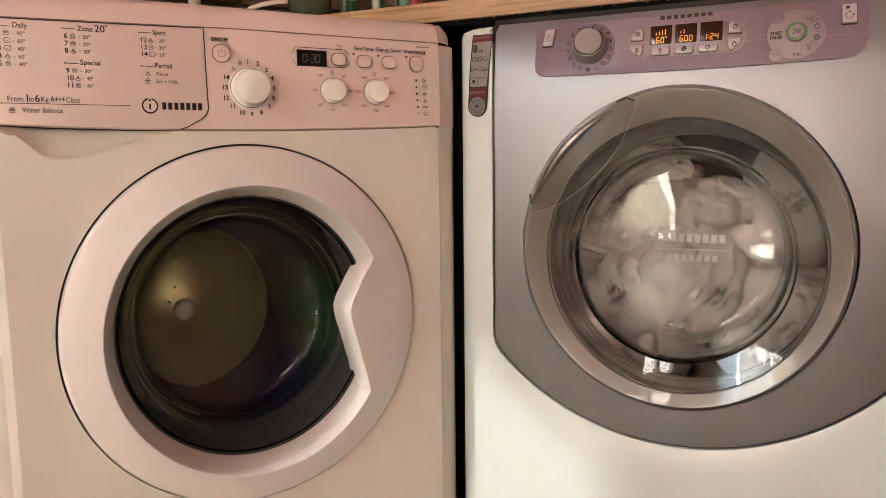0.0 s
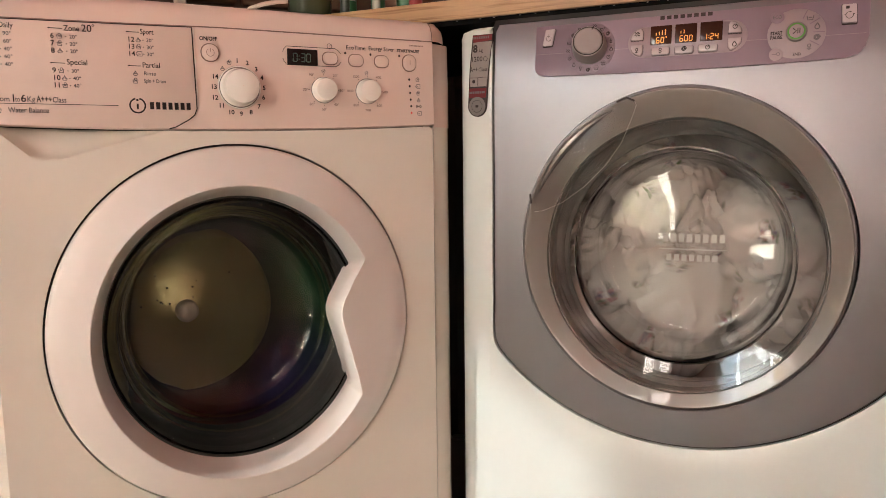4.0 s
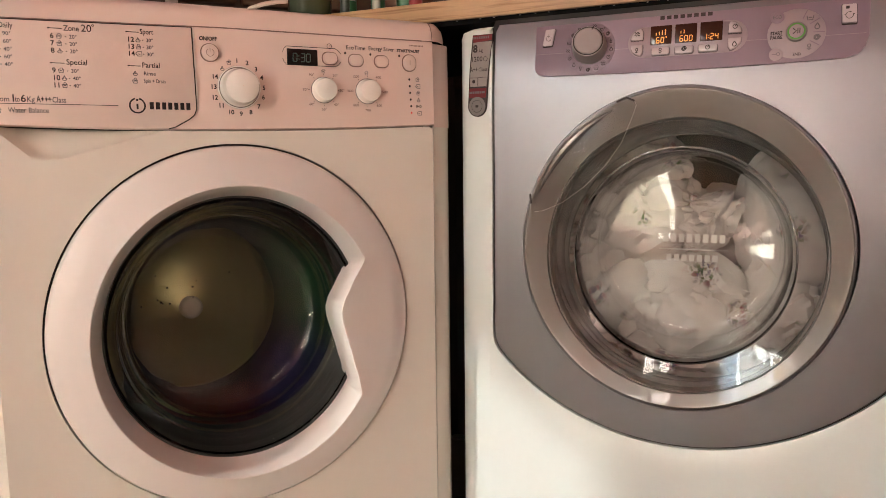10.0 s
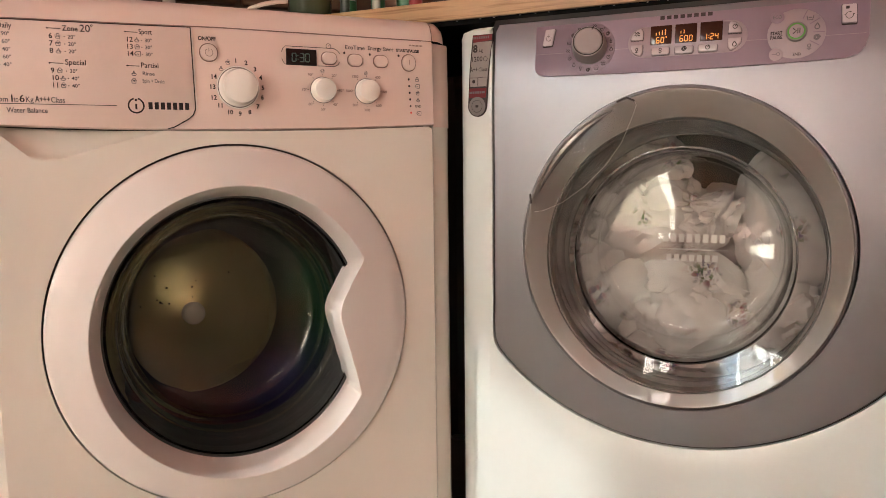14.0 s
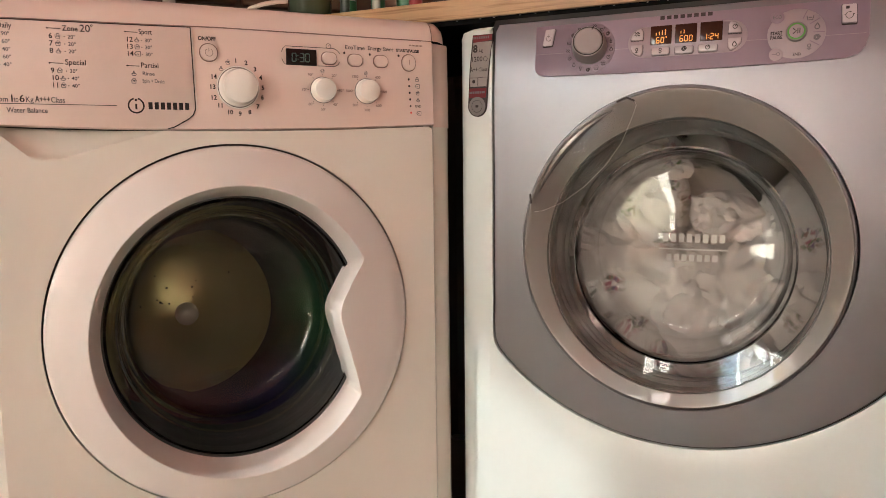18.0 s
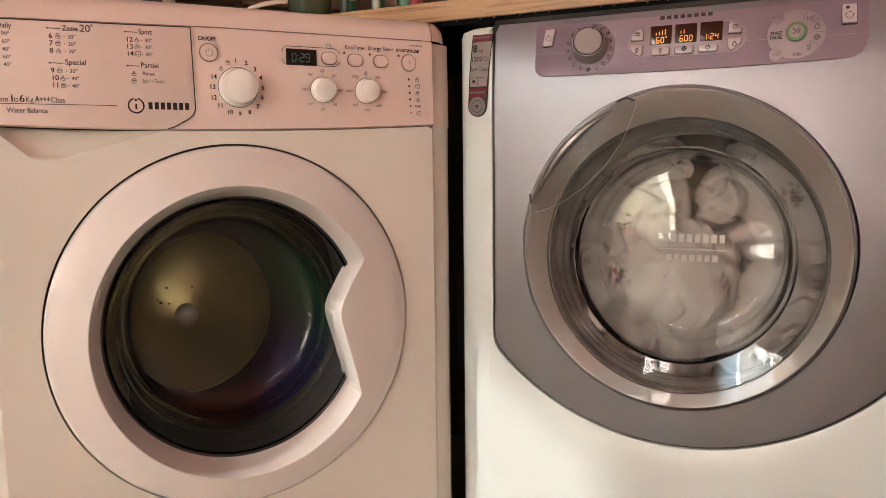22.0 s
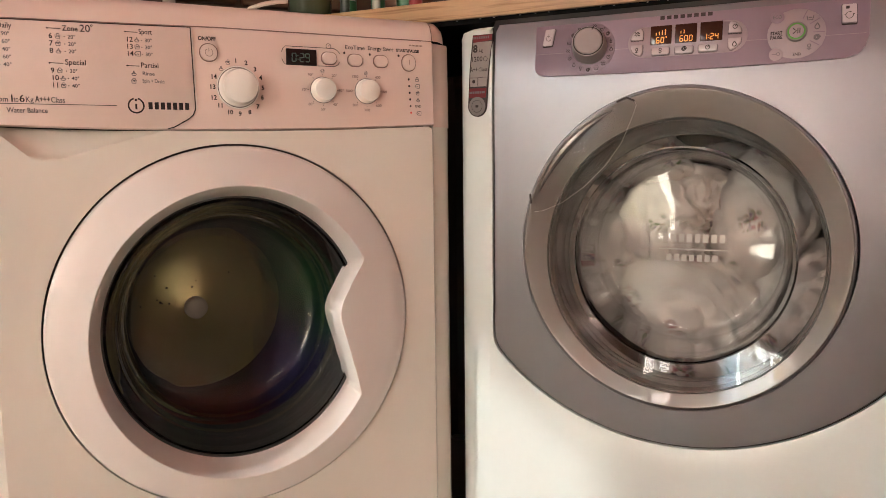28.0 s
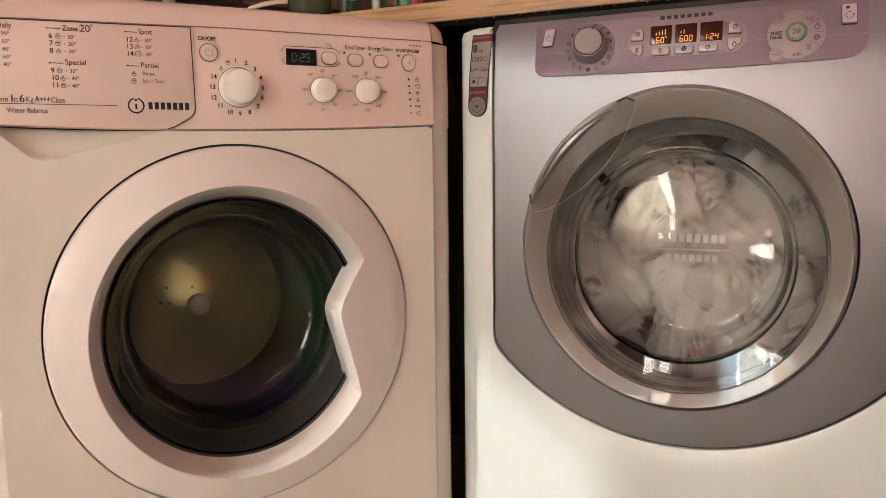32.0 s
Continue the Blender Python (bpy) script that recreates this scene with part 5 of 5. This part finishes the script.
    mark = part("wordmark", box(-0.0365, 0.0511, 0.0976, 0.0980, 0.5440, 0.5457), PALE_INK, door, smooth=False)
    bars("wordmark", -0.0315, 0.0508, 0.5545, 0.011, 8, 0.0981, PALE_INK, door)
    bars("wordmark", -0.0265, 0.0421, 0.5290, 0.0088, 7, 0.0981, PALE_INK, door)
    # the gasket's mouth hangs a little lower than the door's axis
    folds = [(0.1945, 0.019, 0.0), (0.176, 0.0195, 0.0), (0.1685, 0.0205, 0.1), (0.1650, 0.0225, 0.3), (0.1640, 0.024, 0.4), (0.1640, 0.026, 0.5), (0.1605, 0.0270, 0.6), (0.1590, 0.0295, 0.8), (0.1585, 0.0325, 0.9), (0.1555, 0.034, 1.0), (0.1540, 0.0365, 1.0), (0.1560, 0.039, 1.0), (0.1680, 0.042, 0.9), (0.1860, 0.048, 0.5), (0.204, 0.060, 0.0), (0.206, 0.098, 0.0)]
    part("gasket", skin([ring_row(r, dd, cu + 0.010 * k, cz - 0.014 * k, 128) for r, dd, k in folds]), GREY_RUBBER, m, "dark grey rubber door gasket")
    oval = pose(-0.0012, 0, cz - 0.0008) @ Matrix.Diagonal((0.990, 1, 1.012, 1)) @ pose(0, 0, -cz)
    for ob in (door, *door.children_recursive):
        if not ob.name.startswith("wordmark"):
            ob.data.transform(oval)
    part("tub", lathe([(0.262, 0.08), (0.262, 0.5), (0.0005, 0.5)], cu, cz, 48), SHADED_STEEL, m)
    drum = part("drum", lathe([(0.205, 0.095), (0.208, 0.1), (0.235, 0.105), (0.25, 0.115), (0.25, 0.42), (0.235, 0.435), (0.12, 0.42), (0.0005, 0.41)], 0, 0, 96), SHADED_STEEL, m, "steel drum")
    for k in range(3):
        a = radians(120 * k + 50)
        rows = []
        for dep, hh in ((0.14, 0.004), (0.17, 0.03), (0.37, 0.04), (0.40, 0.008)):
            rows.append([((0.25 - h2) * math.cos(a) - q * 0.02 * math.sin(a), dep, (0.25 - h2) * math.sin(a) + q * 0.02 * math.cos(a)) for q, h2 in ((-1.3, 0), (-0.6, hh * 0.8), (0, hh), (0.6, hh * 0.8), (1.3, 0))])
        part("lifter", skin(rows, False), SHADED_STEEL, drum)
    return m, drum


LEFT, LEFT_DRUM = left_machine()
RIGHT, RIGHT_DRUM = right_machine()

# ---------------------------------------------------------------- worktop, wall and the things behind
def surroundings():
    # worktop over the silver machine, in the machine's own direction
    base = pose(RIGHT_AT[0], RIGHT_AT[1], 0, 0, 0, RIGHT_AT[2])
    top = thing("worktop", "oak-grained worktop over the machine, with a black shade strip below", "worktop", base)
    part("board", box(-0.85, 0.62, 0.030, 0.61, 0.8595, 0.887, 0.002), OAK, top)
    # black strip modelled where deep shade lies under the board
    part("edging", box(-0.85, 0.62, 0.032, 0.605, 0.8525, 0.859), SHADE_BLACK, top, "black strip for the deep shade under the worktop", smooth=False)
    studs = random.Random(21)
    for k in range(22):
        u = -0.30 + 0.027 * k + studs.uniform(-0.009, 0.009)
        part("stud", box(u, u + studs.uniform(0.0012, 0.0026), 0.0314, 0.0325, 0.8576, 0.8584), PALE_INK, top, smooth=False)
    rnd = random.Random(5)
    shared = {}

    def brick_wall(name, place, u0, u1, count):
        back = thing(name, "brown brick wall behind the machines", "wall", place, kind="structure")
        part("mortar", box(u0, u1, 0.66, 0.70, 0.0, 2.3), GROUT, back, smooth=False)
        for j in range(6):
            for i in range(count):
                u = u0 + 0.01 + i * 0.215 + (0.107 if j % 2 else 0)
                z = 0.83 + j * 0.075
                if "brick" not in shared:
                    ob = part("brick", box(0, 0.205, 0.642, 0.67, 0, 0.065, 0.004, 1), BRICKWORK, back)
                    shared["brick"] = ob.data
                else:
                    ob = new("brick", shared["brick"])
                    ob.parent = back
                ob.matrix_basis = pose(u, rnd.uniform(-0.004, 0.004), z)

    brick_wall("wall_back", base, -0.60, 0.78, 6)
    brick_wall("wall_corner", pose(LEFT_AT[0], LEFT_AT[1], 0, 0, 0, LEFT_AT[2]), -1.80, 0.64, 11)

    def bottle(name, u, d, r, h, mat, cap, label):
        b = thing(name, label, "bottle", base @ pose(u, d, 0.8872))
        prof = [(r * 0.9, 0.0), (r, 0.006), (r, h * 0.6), (r * 0.85, h * 0.72), (r * 0.38, h * 0.82), (r * 0.36, h * 0.9)]
        part("body", skin([[(q * math.cos(a), q * math.sin(a), z) for a in [2 * math.pi * i / 24 for i in range(24)]] for q, z in prof], True, (True, True)), mat, b)
        part("cap", skin([[(q * math.cos(a), q * math.sin(a), z) for a in [2 * math.pi * i / 20 for i in range(20)]] for q, z in ((r * 0.44, h * 0.88), (r * 0.44, h), (r * 0.3, h * 1.01))], True, (True, True)), cap, b)
        part("paper_label", skin([[(r * 1.01 * math.cos(a), r * 1.01 * math.sin(a), z) for a in [math.pi + math.pi * i / 20 for i in range(21)]] for z in (h * 0.15, h * 0.5)], False), WHITE_INK, b)
        return b

    green = material("green_plastic", (0.03, 0.13, 0.05), 0.35)
    red = material("red_plastic", (0.35, 0.03, 0.03), 0.35)
    pale = material("pale_green_plastic", (0.45, 0.50, 0.42), 0.4)
    dark = material("dark_bottle_plastic", (0.035, 0.05, 0.04), 0.3)
    bottle("detergent_bottle", -0.5226, 0.10, 0.013, 0.2, green, red, "dark green detergent bottle standing on the worktop")
    bottle("detergent_bottle", -0.497, 0.05, 0.007, 0.17, dark, green, "slim dark bottle with a white label on the worktop")
    bottle("detergent_bottle", -0.463, 0.09, 0.011, 0.18, green, green, "green bottle standing on the worktop")
    bottle("detergent_bottle", -0.443, 0.05, 0.006, 0.16, pale, green, "slim pale bottle standing on the worktop")
    bottle("detergent_bottle", -0.417, 0.09, 0.012, 0.18, green, pale, "green bottle standing on the worktop")
    bottle("detergent_bottle", -0.388, 0.07, 0.010, 0.17, red, green, "red bottle standing on the worktop")
    # a plain jar in the place of dark patterned clutter
    jar = thing("glass_jar", "dark jar standing in for dark patterned clutter on the worktop", "jar", base @ pose(-0.575, 0.07, 0.8872))
    part("body", skin([[(q * math.cos(a), q * math.sin(a), z) for a in [2 * math.pi * i / 24 for i in range(24)]] for q, z in ((0.03, 0), (0.034, 0.006), (0.034, 0.08), (0.028, 0.09))], True, (True, True)), material("dark_green_glass", (0.05, 0.07, 0.04), 0.15), jar)
    # pale bands for the clutter's white marks
    for z, reach in ((0.060, 1.9), (0.070, 1.2), (0.076, 2.4)):
        part("paper_label", skin([[(0.0345 * math.cos(a), 0.0345 * math.sin(a), zz) for a in [-1.6 - reach / 2 + reach * i / 14 for i in range(15)]] for zz in (z, z + 0.003)], False), PALE_INK, jar)
    part("lid", skin([[(q * math.cos(a), q * math.sin(a), z) for a in [2 * math.pi * i / 24 for i in range(24)]] for q, z in ((0.03, 0.09), (0.03, 0.102), (0.026, 0.104))], True, (True, True)), WHITE_INK, jar)


surroundings()


def cable():
    """The pale cable that bows over the end of the worktop to the wall."""
    c = thing("cable", "pale plastic cable in a low bow over the worktop", "cable", pose(0, 0, 0))
    pts = [(-0.420, 1.40, 0.8925), (-0.395, 1.40, 0.902), (-0.372, 1.40, 0.930), (-0.350, 1.40, 0.950), (-0.327, 1.40, 0.957), (-0.301, 1.40, 0.961), (-0.27, 1.40, 0.9625), (-0.228, 1.40, 0.965), (-0.186, 1.40, 0.968), (-0.144, 1.405, 0.975), (-0.10, 1.43, 0.995), (-0.04, 1.50, 1.04), (0.02, 1.60, 1.08), (0.066, 1.69, 1.09)]
    part("cord", tube(pts, 0.0042, 8), HOSE, c)
    return c


def hose():
    h = thing("drain_hose", "pale upright drain hose behind the white machine", "hose", pose(0, 0, 0))
    pts = [(0, 0, 0.3), (0, 0, 0.5), (0, 0, 0.7), (0, 0, 0.9), (0.0, 0.0, 1.02), (0.01, 0.02, 1.10), (0.03, 0.06, 1.15), (0.05, 0.12, 1.13)]
    part("tube", tube(pts, 0.0115, 12), HOSE, h)
    part("collar", tube([(0, 0, 0.885), (0, 0, 0.905)], 0.0145, 14), WHITE_INK, h)
    return h


CABLE, HOSE_THING = cable(), hose()

# ---------------------------------------------------------------- laundry
rnd = random.Random(11)
WADS = []
# places in the silver machine: across, depth, height above the drum's axis, radii, turn
for i, (u, d, z, ru, rd, rz, turn) in enumerate((
        (0.127, 0.186, 0.010, 0.076, 0.072, 0.112, -8),
        (-0.066, 0.190, 0.030, 0.100, 0.074, 0.072, 8),
        (-0.128, 0.184, -0.090, 0.096, 0.074, 0.098, -10),
        (0.000, 0.172, -0.110, 0.105, 0.058, 0.080, 12),
        (0.130, 0.184, -0.122, 0.098, 0.074, 0.095, 20),
        (0.022, 0.162, 0.022, 0.045, 0.042, 0.034, -25),
        (-0.025, 0.186, -0.178, 0.130, 0.080, 0.064, 0),
        (0.095, 0.215, -0.180, 0.090, 0.075, 0.060, 30),
        (-0.088, 0.150, 0.128, 0.085, 0.032, 0.042, 24),
        (0.0, 0.300, -0.06, 0.170, 0.060, 0.13, 0),
        (-0.165, 0.190, -0.005, 0.060, 0.070, 0.065, 0))):
    w = tagged(part("sheet", crumpled(i + 1, (ru, rd, rz), 0.5 if i == 0 else 1.0), COTTON), "crumpled white cotton sheet with small printed flowers in the drum", "bed sheet", "laundry in the silver machine")
    # no sheet reaches into the glass bowl
    d = max(d, 0.1075 - min(v.co.y for v in w.data.vertices))
    WADS.append((w, u, d, z, turn))

GARMENTS = []
for i, (name, label, colour, ang, r, size) in enumerate((
        ("shirt", "dark green shirt pressed to the spinning drum wall", (0.010, 0.055, 0.018), 0, 0.195, (0.05, 0.10, 0.085)),
        ("trousers", "navy blue trousers pressed to the spinning drum wall", (0.016, 0.013, 0.075), -62, 0.195, (0.05, 0.10, 0.075)),
        ("towel", "dark red towel pressed to the spinning drum wall", (0.19, 0.02, 0.014), -125, 0.200, (0.045, 0.10, 0.085)),
        ("jumper", "black jumper pressed to the spinning drum wall", (0.015, 0.014, 0.013), 170, 0.200, (0.045, 0.10, 0.10)),
        ("sock", "brown sock pressed to the spinning drum wall", (0.09, 0.045, 0.025), 110, 0.205, (0.04, 0.09, 0.075)),
        ("cloth", "dark grey cloth pressed to the spinning drum wall", (0.03, 0.03, 0.03), 55, 0.205, (0.04, 0.09, 0.08)))):
    g = tagged(part(name, crumpled(30 + i, [1.6 * size[0], 1.2 * size[1], 1.2 * size[2]], 0.3, 4), material(name + "_cloth", colour, 0.75, vary=0.3, scale=30, bump=0.3, grain=400)), label, name, "laundry in the white machine")
    GARMENTS.append((g, ang, r))

# ---------------------------------------------------------------- what moves
# the white machine creeps and turns as it spins: seconds, millimetres across and away, degrees
CREEP = [(0.0, 12.7, 7.0, 1.65), (0.5, 12.8, 7.1, 1.72), (1.0, 13.3, 6.7, 1.76), (1.5, 9.8, 5.0, 1.45), (2.0, 3.7, 0.95, 0.38), (2.5, 1.4, -0.7, 0.01), (3.0, 3.3, 0.4, 0.43), (3.5, 2.4, 0.0, 0.5), (4.5, 2.1, 0.0, 0.35), (5.5, 1.9, 0.0, 0.28), (6.0, 1.9, 0.0, 0.28), (6.5, 2.7, 0.1, 0.25), (7.0, 3.6, 0.1, 0.55), (7.5, 1.0, 0.0, 0.0), (8.0, 2.9, 0.7, 0.22), (8.5, 0.2, -0.9, 0.16), (9.0, 0.0, 0.0, 0.0), (9.5, 1.9, 0.0, 0.28), (10.0, 1.9, 0.0, 0.28), (10.5, 0.9, -0.5, 0.18), (11.0, -2.3, -1.1, -0.49), (11.5, -3.9, -2.0, -0.49), (12.0, -3.2, -2.4, -0.3), (12.5, -1.4, -1.6, -0.14), (13.0, 0.76, -0.48, -0.02), (32.0, 0.76, -0.48, -0.02)]
# the hose behind it: seconds, metres from its resting place
HOSE_AT = [(0.0, 0.048), (1.0, 0.048), (1.5, 0.045), (2.0, 0.025), (3.0, 0.022), (6.0, 0.018), (7.0, 0.02), (8.0, 0.018), (9.0, 0.009), (10.0, 0.005), (11.0, -0.003), (12.0, -0.004), (13.0, 0.0), (32.0, 0.0)]


# the drum sways on its springs: seconds, millimetres across and up
SWAY = [(0.0, -13.2, 2.1), (1.0, 3.6, 7.2), (2.0, -1.8, -15.5), (3.0, -1.5, 3.1), (6.0, -9.1, -6.2), (7.0, 0.4, 4.1), (8.0, -3.4, 6.2), (9.0, 5.4, -7.2), (10.0, 1.8, 5.2), (11.0, -1.4, -15.5), (12.0, -1.8, 15.5), (13.0, -10.3, -2.1), (14.0, 4.8, -5.2), (17.0, 1.6, 0.0), (18.0, -6.0, -5.2), (19.0, 4.8, 0.0), (20.0, -6.0, -6.2), (21.0, 3.7, 3.1), (22.0, -6.0, -6.2), (24.0, 0.5, -5.2), (25.0, -6.0, -2.1), (28.0, 9.1, 4.1), (29.0, -19.0, -4.1), (30.0, 11.3, 6.2), (32.0, 13.5, 8.2)]

MINUTE = 18.5   # when the display counts down


def creep_at(t):
    ts = [r[0] for r in CREEP]
    return [float(np.interp(t, ts, [r[k] for r in CREEP])) for k in (1, 2, 3)]


def left_pose(t):
    a, b, c = creep_at(t)
    return pose(LEFT_AT[0] + a / 1000, LEFT_AT[1] + b / 1000, 0, 0, 0, LEFT_AT[2] + c)


def tumbling(t):
    """How fast the silver machine's drum turns, from 0 to 1."""
    if t < 10:
        return 1.0 - smoothstep(3.8, 4.8, t)
    return smoothstep(17.55, 17.9, t)


def motions():
    walk(LEFT, [(t, left_pose(t)) for t in [r[0] for r in CREEP]])
    walk(HOSE_THING, [(t, pose(-0.5105 + s, 1.43, 0)) for t, s in HOSE_AT])
    # the spinning drum and what is pressed to its wall
    turns, k = [], 0
    frames = int(SECONDS * FPS)
    angle = 0.0
    spin = []
    for i in range(frames + 1):
        spin.append((i / FPS, angle))
        angle -= 72.0 + 0.9 * math.sin(i * 0.071)
    cu, cz = LEFT_DRUM_AXIS

    def sway(t):
        ts = [r[0] for r in SWAY]
        return [float(np.interp(t, ts, [r[k] for r in SWAY])) / 1000 for k in (1, 2)]

    walk(LEFT_DRUM, [(t, pose(cu + sway(t)[0], 0, cz + sway(t)[1], 0, a, 0)) for t, a in spin])
    for g, ang, r in GARMENTS:
        rest = pose(cu, 0.27, cz)
        rows = []
        for t, a in spin:
            rows.append((t, left_pose(t) @ rest @ pose(0, 0, 0, 0, a - ang, 0) @ pose(r, 0, 0)))
        walk(g, rows)
    for piece, first, second in DISPLAY_BARS:
        walk(piece, [(0.0, first), (MINUTE - 0.1, first), (MINUTE, second), (SECONDS, second)])
    # the tumbling sheets
    cu, cz = RIGHT_AXIS
    base = pose(RIGHT_AT[0], RIGHT_AT[1], 0, 0, 0, RIGHT_AT[2])
    steps = [i / 10 for i in range(int(SECONDS * 10) + 1)]
    lag = {}
    total = 0.0
    for i, t in enumerate(steps):
        if i:
            total += 0.1 * (tumbling(t) + tumbling(steps[i - 1])) / 2
        lag[t] = total
    stop = lag[8.0]
    walk(RIGHT_DRUM, [(t, pose(cu, 0, cz, 0, 300 * (lag[t] - stop), 0)) for t in steps])
    for i, (w, u, d, z, turn) in enumerate(WADS):
        rows = []
        phase = 2.4 * i
        for t in steps:
            run, amp = lag[t] - stop, tumbling(t)
            s = 0.0 if i == 8 else min(1.0, abs(run) * 2)
            a = run * 6.6
            du = 0.036 * (math.sin(a + phase) - math.sin(phase) * (1 - s))
            dz = 0.028 * (math.cos(a * 1.13 + phase) - math.cos(phase) * (1 - s))
            du, dz = du * s, dz * s + 0.018 * s
            roll = turn + (0.0 if i == 8 else 230 * run * (0.7 + 0.1 * (i % 5)))
            rows.append((t, base @ pose(cu + u + du, d + s * (0.026 + 0.010 * math.sin(a * 0.7 + phase)), cz + z + dz, 6 * s * math.sin(a + phase), roll, 5 * s * math.cos(a * 0.8))))
        walk(w, rows)


motions()
